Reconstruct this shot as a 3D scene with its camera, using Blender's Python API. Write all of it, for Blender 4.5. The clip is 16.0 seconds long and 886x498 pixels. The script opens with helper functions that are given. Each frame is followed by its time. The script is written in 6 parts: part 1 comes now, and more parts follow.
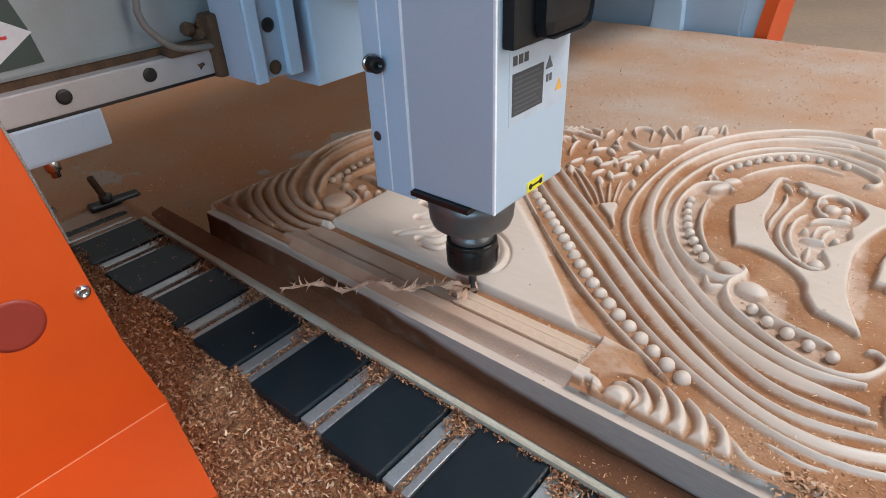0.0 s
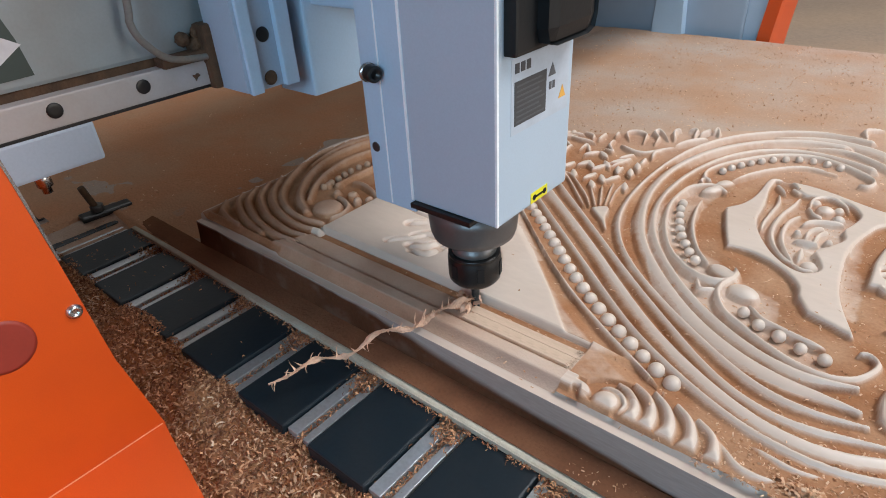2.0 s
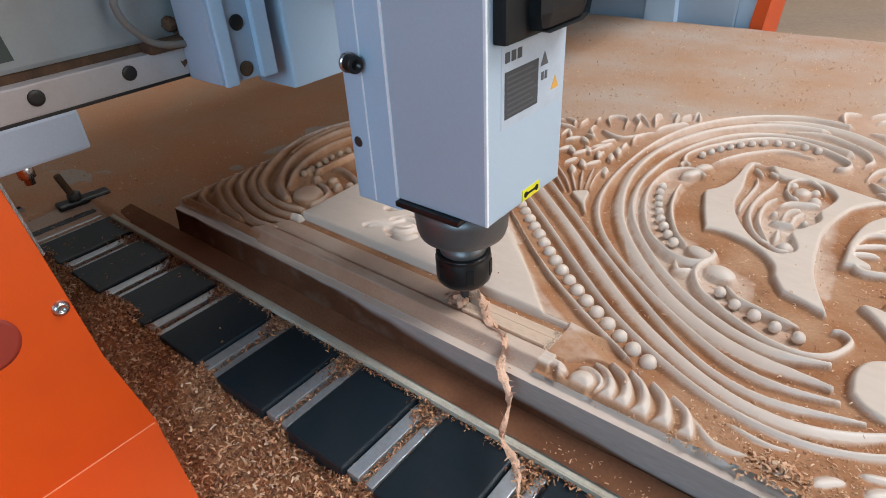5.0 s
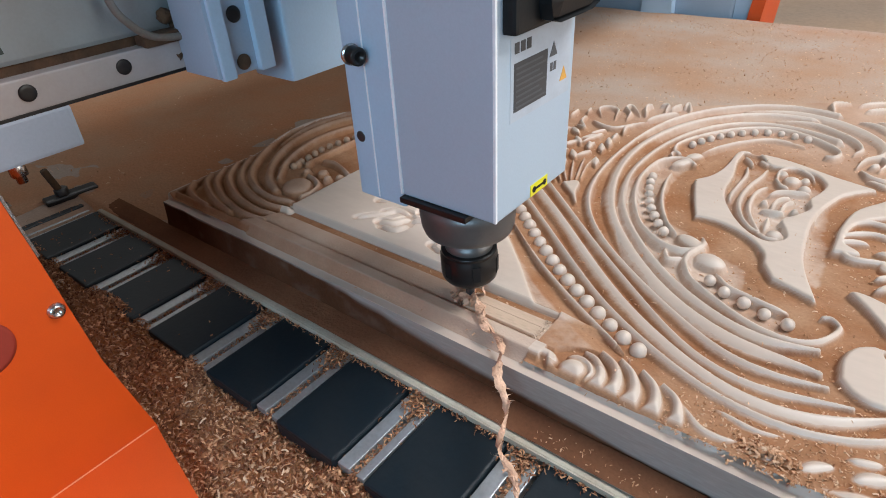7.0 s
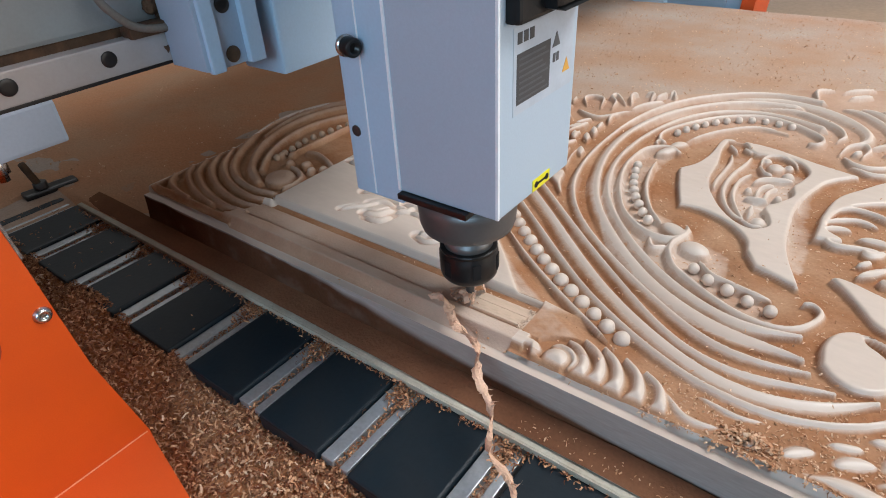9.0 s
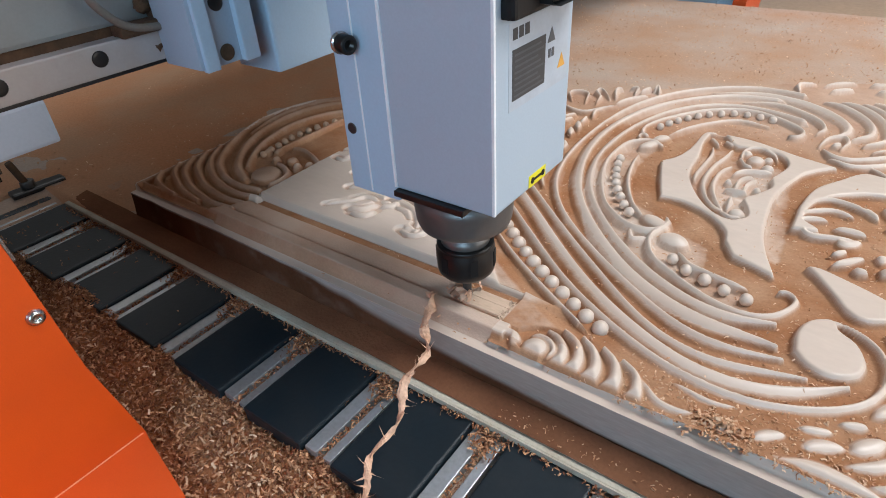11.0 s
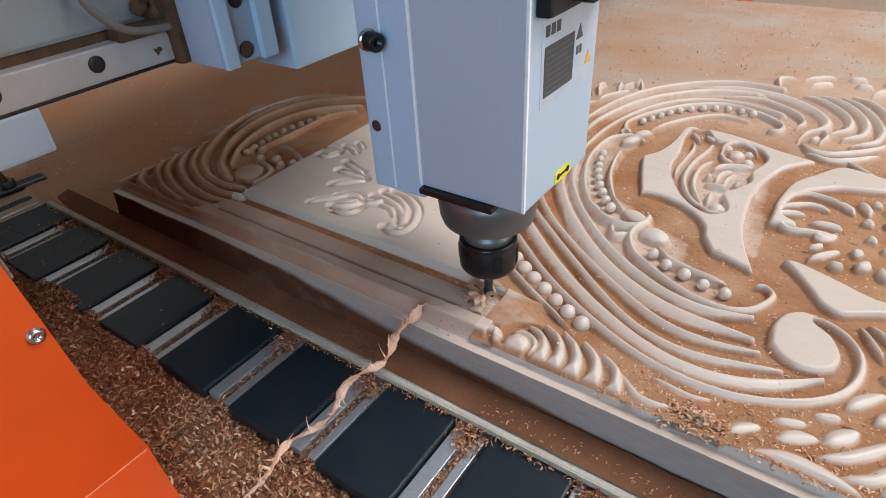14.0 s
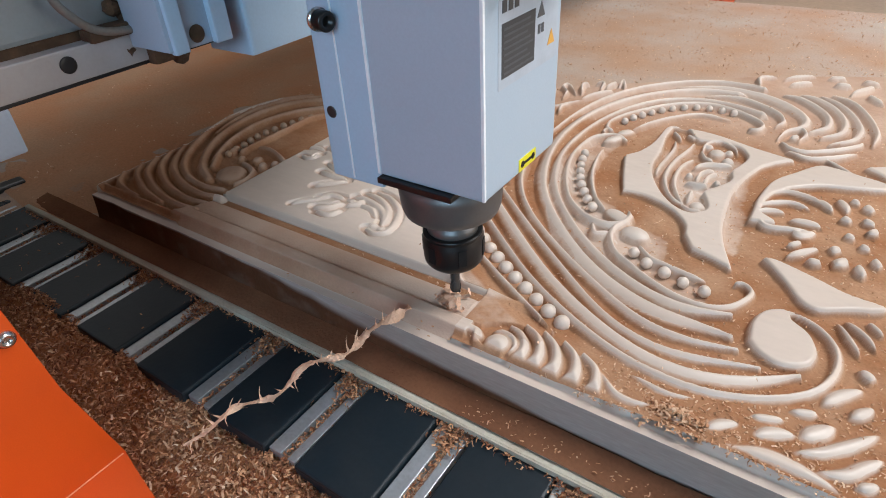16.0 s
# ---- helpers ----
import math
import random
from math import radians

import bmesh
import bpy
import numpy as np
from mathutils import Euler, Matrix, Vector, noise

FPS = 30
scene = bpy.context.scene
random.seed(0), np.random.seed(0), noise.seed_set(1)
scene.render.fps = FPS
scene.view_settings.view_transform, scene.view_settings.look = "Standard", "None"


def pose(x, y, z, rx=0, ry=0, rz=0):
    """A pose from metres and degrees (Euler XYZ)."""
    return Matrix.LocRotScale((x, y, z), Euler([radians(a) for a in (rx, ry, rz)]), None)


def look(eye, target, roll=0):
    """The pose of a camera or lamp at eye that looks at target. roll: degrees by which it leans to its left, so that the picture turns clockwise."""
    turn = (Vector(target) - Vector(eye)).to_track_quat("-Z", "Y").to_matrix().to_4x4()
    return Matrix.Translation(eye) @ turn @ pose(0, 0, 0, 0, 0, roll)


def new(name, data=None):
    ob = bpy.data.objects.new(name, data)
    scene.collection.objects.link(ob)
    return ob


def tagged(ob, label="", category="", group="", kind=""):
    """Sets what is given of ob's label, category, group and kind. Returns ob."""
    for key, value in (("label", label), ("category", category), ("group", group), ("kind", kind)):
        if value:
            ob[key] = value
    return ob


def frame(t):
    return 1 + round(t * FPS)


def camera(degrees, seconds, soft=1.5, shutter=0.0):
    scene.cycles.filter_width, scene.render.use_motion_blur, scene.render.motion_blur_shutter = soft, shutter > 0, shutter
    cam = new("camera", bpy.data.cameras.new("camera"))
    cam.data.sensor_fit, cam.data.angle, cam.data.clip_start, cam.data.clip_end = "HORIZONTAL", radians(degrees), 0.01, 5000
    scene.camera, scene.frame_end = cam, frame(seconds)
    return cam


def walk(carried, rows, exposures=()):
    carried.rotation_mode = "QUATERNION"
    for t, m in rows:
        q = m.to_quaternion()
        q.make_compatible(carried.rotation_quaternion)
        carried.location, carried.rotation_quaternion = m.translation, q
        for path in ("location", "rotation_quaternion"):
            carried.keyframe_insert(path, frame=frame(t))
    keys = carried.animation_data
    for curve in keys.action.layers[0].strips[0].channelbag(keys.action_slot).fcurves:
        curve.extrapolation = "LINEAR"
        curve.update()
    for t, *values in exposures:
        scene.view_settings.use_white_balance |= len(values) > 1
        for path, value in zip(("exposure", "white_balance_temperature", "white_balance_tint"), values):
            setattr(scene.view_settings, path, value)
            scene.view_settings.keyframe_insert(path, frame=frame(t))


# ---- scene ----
cam = camera(73.0, 16.0, soft=1.0)
PATH = [
    (0, (0.6906, -0.3196, 1.2004), (57.77, 2.22, 39.84)),
    (0.5, (0.6923, -0.3152, 1.1964), (58.05, 2.28, 39.78)),
    (1, (0.6930, -0.3113, 1.1980), (58.04, 2.46, 39.68)),
    (1.5, (0.6970, -0.3100, 1.1978), (58.31, 2.53, 39.64)),
    (2, (0.6984, -0.3077, 1.1971), (58.35, 2.89, 39.65)),
    (2.5, (0.6952, -0.3110, 1.1964), (58.24, 2.70, 39.36)),
    (3, (0.6941, -0.3062, 1.1928), (58.15, 2.57, 39.12)),
    (3.5, (0.6961, -0.3053, 1.1902), (58.06, 2.55, 38.92)),
    (4, (0.7009, -0.3045, 1.1909), (57.87, 2.63, 38.78)),
    (6.5, (0.7113, -0.3044, 1.1849), (57.14, 2.89, 38.04)),
    (7, (0.7111, -0.3021, 1.1843), (56.97, 2.86, 37.76)),
    (7.5, (0.7096, -0.3000, 1.1809), (56.53, 2.38, 37.15)),
    (8, (0.7140, -0.2979, 1.1809), (56.33, 2.89, 37.14)),
    (8.5, (0.7149, -0.2987, 1.1821), (56.29, 2.75, 36.92)),
    (9, (0.7148, -0.2961, 1.1805), (56.15, 2.85, 36.70)),
    (11.5, (0.7330, -0.2953, 1.1797), (55.75, 2.99, 35.84)),
    (12, (0.7345, -0.2938, 1.1827), (55.41, 2.94, 35.66)),
    (12.5, (0.7357, -0.2942, 1.1815), (55.41, 2.99, 35.50)),
    (13, (0.7391, -0.2967, 1.1842), (55.35, 2.99, 35.29)),
    (13.5, (0.7379, -0.2941, 1.1845), (55.21, 3.11, 35.17)),
    (14, (0.7349, -0.2922, 1.1838), (55.26, 2.97, 34.87)),
    (14.5, (0.7370, -0.2932, 1.1822), (55.23, 2.91, 34.59)),
    (15, (0.7365, -0.2928, 1.1814), (55.23, 2.81, 34.31)),
    (15.5, (0.7413, -0.2870, 1.1828), (55.39, 2.84, 34.14)),
    (16, (0.7418, -0.2870, 1.1821), (55.33, 2.85, 33.83)),
]
walk(cam, [(t, pose(*p, *a)) for t, p, a in PATH], exposures=[(0, 0.0), (16, 0.0)])

# path of the cutter head, from its place at two seconds: along the bed, across it, up
HEAD = [
    (0, -0.0186, 0.0014, -0.0001),
    (0.5, -0.0138, -0.0135, -0.0009),
    (1, -0.0092, -0.0177, -0.0005),
    (1.5, -0.0060, -0.0050, -0.0008),
    (2, 0.0000, 0.0000, -0.0000),
    (2.5, 0.0030, -0.0109, -0.0013),
    (3, 0.0076, -0.0177, -0.0008),
    (3.5, 0.0119, -0.0056, -0.0006),
    (4, 0.0167, 0.0007, -0.0002),
    (4.5, 0.0213, -0.0115, 0.0),
    (5, 0.0258, -0.0180, 0.0),
    (5.5, 0.0302, -0.0060, 0.0),
    (6, 0.0346, 0.0003, 0.0),
    (6.5, 0.0382, -0.0127, 0.0002),
    (7, 0.0436, -0.0186, 0.0000),
    (7.5, 0.0448, -0.0074, -0.0007),
    (8, 0.0524, -0.0006, 0.0013),
    (8.5, 0.0547, -0.0084, -0.0002),
    (9, 0.0618, -0.0197, 0.0000),
    (9.5, 0.0650, -0.0080, 0.0),
    (10, 0.0690, 0.0005, 0.0),
    (10.5, 0.0732, -0.0090, 0.0),
    (11, 0.0772, -0.0180, 0.0),
    (11.5, 0.0803, -0.0084, -0.0003),
    (12, 0.0849, 0.0019, -0.0006),
    (12.5, 0.0891, -0.0065, 0.0003),
    (13, 0.0949, -0.0171, -0.0009),
    (13.5, 0.0980, -0.0077, -0.0007),
    (14, 0.1057, 0.0009, -0.0001),
    (14.5, 0.1068, -0.0059, -0.0005),
    (15, 0.1152, -0.0194, 0.0003),
    (15.5, 0.1210, -0.0069, 0.0002),
    (16, 0.1036, -0.0181, 0.0179),
]

# ---- world and light ----
world = bpy.data.worlds.new("sky")
scene.world = world
world.use_nodes = True
wn = world.node_tree.nodes
sky = wn.new("ShaderNodeTexSky")
sky.sky_type, sky.sun_disc, sky.sun_elevation, sky.sun_rotation = "NISHITA", False, radians(35), radians(60)
world.node_tree.links.new(sky.outputs[0], wn["Background"].inputs[0])
wn["Background"].inputs[1].default_value = 0.12


def window_light(name, place, aim, wide, high, watts, colour):
    lamp = bpy.data.lights.new(name, "AREA")
    lamp.shape, lamp.size, lamp.size_y, lamp.energy, lamp.color = "RECTANGLE", wide, high, watts, colour
    ob = new(name, lamp)
    ob.matrix_world = look(place, aim)
    return ob


window_light("roof_light", (1.95, 1.2, 3.52), (1.6, 1.1, 0.0), 1.7, 1.7, 118, (0.97, 0.98, 1.0))
window_light("daylight_door", (4.35, 1.6, 1.9), (0.5, 0.4, 0.9), 3.4, 2.4, 50, (1.0, 0.97, 0.94))
window_light("daylight_window", (1.9, -2.92, 2.1), (0.5, 0.3, 0.9), 1.8, 1.4, 66, (0.49, 0.76, 1.0))
# added fill lamp that lifts the bed behind the gantry; no known source
window_light("west_bed_fill", (-2.0, 0.6, 3.52), (-1.5, 0.5, 0.0), 1.6, 2.0, 14, (1.0, 0.97, 0.93))


# ---- materials ----
def material(name, colour, rough=0.5, metal=0.0, second=None, scale=40.0, mix=0.5, bump=0.1, fine=400.0, stretch=(1, 1, 1), spec=0.5, per_piece=0.0):
    """A surface of one colour that drifts to a second one in patches, with fine grain in its relief."""
    m = bpy.data.materials.new(name)
    m.use_nodes = True
    nt = m.node_tree
    n, link = nt.nodes, nt.links.new
    b = n["Principled BSDF"]
    b.inputs["Roughness"].default_value, b.inputs["Metallic"].default_value = rough, metal
    b.inputs["Specular IOR Level"].default_value = spec
    co = n.new("ShaderNodeTexCoord")
    mp = n.new("ShaderNodeMapping")
    mp.inputs["Scale"].default_value = stretch
    link(co.outputs["Object"], mp.inputs[0])
    big, small = n.new("ShaderNodeTexNoise"), n.new("ShaderNodeTexNoise")
    for tex, s, d in ((big, scale, 5.0), (small, fine, 3.0)):
        tex.inputs["Scale"].default_value, tex.inputs["Detail"].default_value = s, d
        link(mp.outputs[0], tex.inputs["Vector"])
    ramp = n.new("ShaderNodeMapRange")
    ramp.inputs["From Min"].default_value, ramp.inputs["From Max"].default_value = 0.35, 0.7
    ramp.inputs["To Max"].default_value = mix
    link(big.outputs["Fac"], ramp.inputs[0])
    mixer = n.new("ShaderNodeMix")
    mixer.data_type = "RGBA"
    mixer.inputs[6].default_value = (*colour, 1)
    mixer.inputs[7].default_value = (*(second or [c * 0.8 for c in colour]), 1)
    link(ramp.outputs[0], mixer.inputs[0])
    grain = n.new("ShaderNodeMix")
    grain.data_type, grain.blend_type = "RGBA", "MULTIPLY"
    grain.inputs[0].default_value = 0.35 if bump > 0.05 else 0.12
    link(mixer.outputs[2], grain.inputs[6])
    link(small.outputs["Fac"], grain.inputs[7])
    gain = n.new("ShaderNodeMix")
    gain.data_type, gain.blend_type = "RGBA", "MULTIPLY"
    gain.inputs[0].default_value = 1.0
    g = 1.2 if bump > 0.05 else 1.06
    gain.inputs[7].default_value = (g, g, g, 1)
    link(grain.outputs[2], gain.inputs[6])
    out = gain.outputs[2]
    if per_piece:
        info, vary = n.new("ShaderNodeObjectInfo"), n.new("ShaderNodeHueSaturation")
        rng = n.new("ShaderNodeMapRange")
        rng.inputs["To Min"].default_value, rng.inputs["To Max"].default_value = 1 - per_piece, 1 + per_piece
        link(info.outputs["Random"], rng.inputs[0])
        link(rng.outputs[0], vary.inputs["Value"])
        link(out, vary.inputs["Color"])
        out = vary.outputs[0]
    link(out, b.inputs["Base Color"])
    bp = n.new("ShaderNodeBump")
    bp.inputs["Strength"].default_value, bp.inputs["Distance"].default_value = bump, 0.002
    link(small.outputs["Fac"], bp.inputs["Height"])
    link(bp.outputs[0], b.inputs["Normal"])
    return m


def chip_material(name, dark, light):
    """Shavings whose colour differs from piece to piece."""
    m = bpy.data.materials.new(name)
    m.use_nodes = True
    n, link = m.node_tree.nodes, m.node_tree.links.new
    geo, ramp = n.new("ShaderNodeNewGeometry"), n.new("ShaderNodeMix")
    ramp.data_type = "RGBA"
    ramp.inputs[6].default_value, ramp.inputs[7].default_value = (*dark, 1), (*light, 1)
    power = n.new("ShaderNodeMath")
    power.operation = "POWER"
    power.inputs[1].default_value = 2.0
    link(geo.outputs["Random Per Island"], power.inputs[0])
    link(power.outputs[0], ramp.inputs[0])
    link(ramp.outputs[2], n["Principled BSDF"].inputs["Base Color"])
    n["Principled BSDF"].inputs["Roughness"].default_value = 0.75
    return m


WOOD = material("carved_pale_hardwood", (0.635, 0.52, 0.435), 0.40, second=(0.55, 0.42, 0.33), scale=9, mix=0.5, bump=0.035, fine=150, stretch=(0.35, 1.3, 1.3))
DUSKYWOOD = material("hardwood_dusted_and_shaded", (0.42, 0.265, 0.165), 0.8, second=(0.54, 0.40, 0.30), scale=60, bump=0.1, fine=400)
FRESH = material("freshly_cut_hardwood", (0.62, 0.46, 0.34), 0.6, second=(0.52, 0.36, 0.25), scale=16, bump=0.06, fine=300, stretch=(0.3, 1.5, 1))
DUST = material("reddish_sawdust", (0.36, 0.145, 0.062), 0.95, second=(0.46, 0.23, 0.115), scale=22, mix=0.8, bump=0.9, fine=420, spec=0.1)
BEDDUST = material("sawdust_film_on_bed", (0.46, 0.275, 0.175), 0.95, second=(0.47, 0.39, 0.33), scale=5, mix=0.9, bump=0.5, fine=300, spec=0.15)
DARKDUST = material("shade_darkened_sawdust", (0.16, 0.068, 0.036), 0.95, second=(0.23, 0.105, 0.055), scale=18, mix=0.8, bump=0.5, fine=350, spec=0.1)
DUSTFILM = material("sawdust_and_shade_on_wood", (0.34, 0.152, 0.072), 0.95, second=(0.47, 0.275, 0.165), scale=22, mix=0.8, bump=0.28, fine=420, spec=0.1)


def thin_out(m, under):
    """Where the dust and the shade painted with it thin out, the wood under shows through."""
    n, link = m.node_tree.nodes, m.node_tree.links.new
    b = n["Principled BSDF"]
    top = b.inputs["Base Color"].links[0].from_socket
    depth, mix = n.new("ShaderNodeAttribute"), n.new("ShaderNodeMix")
    depth.attribute_name = "dust_and_shade"
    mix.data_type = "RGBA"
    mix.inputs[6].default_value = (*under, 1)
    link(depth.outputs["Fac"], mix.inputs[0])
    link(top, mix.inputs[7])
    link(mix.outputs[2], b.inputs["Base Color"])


HEAP = material("fresh_reddish_sawdust", (0.54, 0.255, 0.135), 0.95, second=(0.50, 0.30, 0.185), scale=9, mix=0.9, bump=0.9, fine=300, spec=0.1)
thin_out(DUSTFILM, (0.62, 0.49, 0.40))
SHADEDCAKE = material("shaded_sawdust_on_side", (0.085, 0.034, 0.016), 0.95, second=(0.14, 0.062, 0.032), scale=14, mix=0.8, bump=0.5, fine=350, spec=0.1)
thin_out(SHADEDCAKE, (0.39, 0.335, 0.30))
CHIP = chip_material("wood_chips", (0.17, 0.055, 0.020), (0.70, 0.38, 0.20))
CRUMB = chip_material("dust_crumbs", (0.36, 0.19, 0.105), (0.62, 0.42, 0.28))
FLAKE = chip_material("pale_flakes", (0.48, 0.27, 0.15), (0.76, 0.56, 0.39))
PALECHIP = chip_material("pale_wood_chips", (0.46, 0.22, 0.105), (0.78, 0.54, 0.36))
STRAND = material("curled_wood_shaving", (0.72, 0.45, 0.31), 0.7, second=(0.54, 0.29, 0.17), scale=120, bump=0.5, fine=500)
SIDE = material("grey_panel_side", (0.40, 0.345, 0.315), 0.75, second=(0.33, 0.26, 0.21), scale=14, mix=0.7, bump=0.25, fine=260, stretch=(0.3, 1, 2))
SPOIL = material("pale_spoilboard", (0.50, 0.47, 0.38), 0.8, second=(0.36, 0.26, 0.17), scale=30, bump=0.3)
RUBBER = material("black_plastic_strip", (0.006, 0.013, 0.019), 0.44, second=(0.016, 0.020, 0.023), scale=25, mix=0.6, bump=0.08, fine=250, spec=0.35)
ALU = material("brushed_aluminium", (0.50, 0.53, 0.56), 0.42, 0.75, second=(0.36, 0.33, 0.30), scale=30, bump=0.08, fine=300)
SILVER = material("anodised_spindle_housing", (0.43, 0.525, 0.615), 0.40, 0.05, second=(0.39, 0.48, 0.57), scale=6, bump=0.02, fine=700)
PLATE = material("painted_mounting_plate", (0.43, 0.58, 0.72), 0.42, 0.0, second=(0.40, 0.51, 0.62), scale=12, bump=0.03)
GREYBLUE = material("blue_grey_machine_paint", (0.36, 0.45, 0.55), 0.45, second=(0.30, 0.37, 0.45), scale=10, bump=0.03)
WHITE = material("dusty_white_machine_paint", (0.25, 0.295, 0.31), 0.5, second=(0.20, 0.20, 0.19), scale=14, mix=0.6, bump=0.03)
RAIL = material("dusty_ground_steel", (0.42, 0.43, 0.45), 0.45, 0.1, second=(0.34, 0.31, 0.28), scale=18, mix=0.7, bump=0.03)
ORANGE = material("orange_powder_coat", (0.66, 0.078, 0.006), 0.40, second=(0.56, 0.064, 0.008), scale=14, bump=0.03, fine=900)
STEEL = material("dark_machined_steel", (0.10, 0.10, 0.10), 0.42, 0.7, second=(0.07, 0.065, 0.06), scale=40, bump=0.03)
NOSE = material("grey_machined_steel", (0.17, 0.167, 0.165), 0.40, 0.6, second=(0.12, 0.115, 0.11), scale=40, bump=0.03)
FOIL = material("silver_label_foil", (0.47, 0.53, 0.60), 0.38, scale=60, bump=0.02)
BLACK = material("black_oxide_steel", (0.012, 0.012, 0.013), 0.32, 0.3, second=(0.03, 0.026, 0.022), scale=60, bump=0.04)
BRIGHT = material("bright_steel", (0.6, 0.6, 0.6), 0.25, 1.0, scale=40, bump=0.02)
BOXBLACK = material("black_moulded_plastic", (0.008, 0.009, 0.010), 0.5, second=(0.014, 0.014, 0.015), scale=40, bump=0.05, spec=0.25)
CABLE = material("grey_cable", (0.16, 0.16, 0.15), 0.6, second=(0.25, 0.18, 0.12), scale=40)
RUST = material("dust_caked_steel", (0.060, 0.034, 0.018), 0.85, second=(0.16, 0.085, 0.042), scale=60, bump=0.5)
LABELDARK = material("dark_printed_label", (0.05, 0.055, 0.06), 0.5, scale=60, bump=0.02)
LABELGREY = material("grey_label_print", (0.085, 0.09, 0.10), 0.5, scale=60, bump=0.02)
LABELPALE = material("pale_label_foil", (0.55, 0.58, 0.62), 0.4, scale=60, bump=0.02)
EDGE = material("pale_bevelled_edge", (0.90, 0.92, 0.94), 0.32, scale=60, bump=0.02)
YELLOW = material("yellow_sticker", (0.80, 0.72, 0.02), 0.5, scale=60, bump=0.02)
AMBER = material("amber_warning_print", (0.75, 0.38, 0.06), 0.5, scale=60, bump=0.02)
FOLD = material("pale_orange_fold", (0.80, 0.30, 0.16), 0.45, scale=60, bump=0.02)
REFLECTION = material("dark_red_reflection", (0.30, 0.035, 0.020), 0.5, scale=60, bump=0.02)
RED = material("red_print", (0.55, 0.04, 0.03), 0.5, scale=60, bump=0.02)
GREENBLACK = material("dark_green_print", (0.03, 0.05, 0.045), 0.5, scale=60, bump=0.02)
CONCRETE = material("dusty_concrete", (0.30, 0.22, 0.16), 0.9, second=(0.40, 0.27, 0.17), scale=3, bump=0.4, fine=90)
PLASTER = material("workshop_plaster", (0.26, 0.25, 0.235), 0.9, second=(0.20, 0.19, 0.175), scale=2, bump=0.15, fine=60)


# ---- mesh helpers ----
def box(bm, x0, x1, y0, y1, z0, z1, bevel=0.0, m=None):
    """A box between two corners, with rounded edges."""
    made = bmesh.ops.create_cube(bm, size=1.0)["verts"]
    for v in made:
        v.co = Vector((x0 + (v.co.x + 0.5) * (x1 - x0), y0 + (v.co.y + 0.5) * (y1 - y0), z0 + (v.co.z + 0.5) * (z1 - z0)))
    if bevel:
        edges = list({e for v in made for e in v.link_edges})
        made = bmesh.ops.bevel(bm, geom=edges, offset=bevel, segments=2, affect="EDGES", profile=0.6)["verts"]
    if m is not None:
        bmesh.ops.transform(bm, matrix=m, verts=list({v for v in made if v.is_valid}))
    return bm


def turned(bm, outline, m=None, sides=40):
    """A body of revolution about z from (radius, height) pairs, closed at both ends."""
    rings = []
    for r, z in outline:
        rings.append([bm.verts.new((r * math.cos(a), r * math.sin(a), z)) for a in (2 * math.pi * i / sides for i in range(sides))])
    for low, high in zip(rings, rings[1:]):
        for i in range(sides):
            f = bm.faces.new((low[i], low[(i + 1) % sides], high[(i + 1) % sides], high[i]))
            f.smooth = True
    bm.faces.new(rings[0][::-1])
    bm.faces.new(rings[-1])
    if m is not None:
        bmesh.ops.transform(bm, matrix=m, verts=[v for ring in rings for v in ring])
    return bm


def prism(bm, corners, depth, m=None):
    """A flat outline in x and y, drawn out along z."""
    low = [bm.verts.new((x, y, 0)) for x, y in corners]
    high = [bm.verts.new((x, y, depth)) for x, y in corners]
    bm.faces.new(low[::-1])
    bm.faces.new(high)
    for i in range(len(low)):
        j = (i + 1) % len(low)
        bm.faces.new((low[i], low[j], high[j], high[i]))
    if m is not None:
        bmesh.ops.transform(bm, matrix=m, verts=low + high)
    return bm


def mesh_of(name, bm, mat):
    bmesh.ops.recalc_face_normals(bm, faces=bm.faces)
    data = bpy.data.meshes.new(name)
    bm.to_mesh(data)
    bm.free()
    data.materials.append(mat)
    return data


def part(name, bm, mat, parent, label=""):
    ob = new(name, mesh_of(name, bm, mat))
    ob.parent = parent
    return tagged(ob, label)


def solid(name, bm, mat, label, category, group="", kind=""):
    return tagged(new(name, mesh_of(name, bm, mat)), label, category, group, kind)


def thing(name, place, label, category, group=""):
    ob = new(name)
    ob.empty_display_size = 0.05
    ob.matrix_basis = place
    return tagged(ob, label, category, group)


def bent(points, steps=12):
    """A smooth line through a few points."""
    p = [np.array(q, float) for q in points]
    p = [2 * p[0] - p[1], *p, 2 * p[-1] - p[-2]]
    out = []
    for a, b, c, d in zip(p, p[1:], p[2:], p[3:]):
        for i in range(steps):
            t = i / steps
            out.append(0.5 * (2 * b + (c - a) * t + (2 * a - 5 * b + 4 * c - d) * t * t + (3 * b - a - 3 * c + d) * t ** 3))
    out.append(p[-2])
    return np.array(out)


def grain_field(x, y, size, seed, octaves=4):
    """Smooth random relief between 0 and 1 on arrays of places."""
    total, weight, amp = 0.0, 0.0, 1.0
    for o in range(octaves):
        table = np.random.RandomState(seed + o).rand(128, 128)
        u, v = x / size * 2 ** o, y / size * 2 ** o
        i, j = np.floor(u).astype(int), np.floor(v).astype(int)
        fu, fv = u - i, v - j
        fu, fv = fu * fu * (3 - 2 * fu), fv * fv * (3 - 2 * fv)
        i, j, k, l = i % 128, j % 128, (i + 1) % 128, (j + 1) % 128
        total = total + amp * ((table[i, j] * (1 - fu) + table[k, j] * fu) * (1 - fv) + (table[i, l] * (1 - fu) + table[k, l] * fu) * fv)
        weight += amp
        amp *= 0.5
    return total / weight


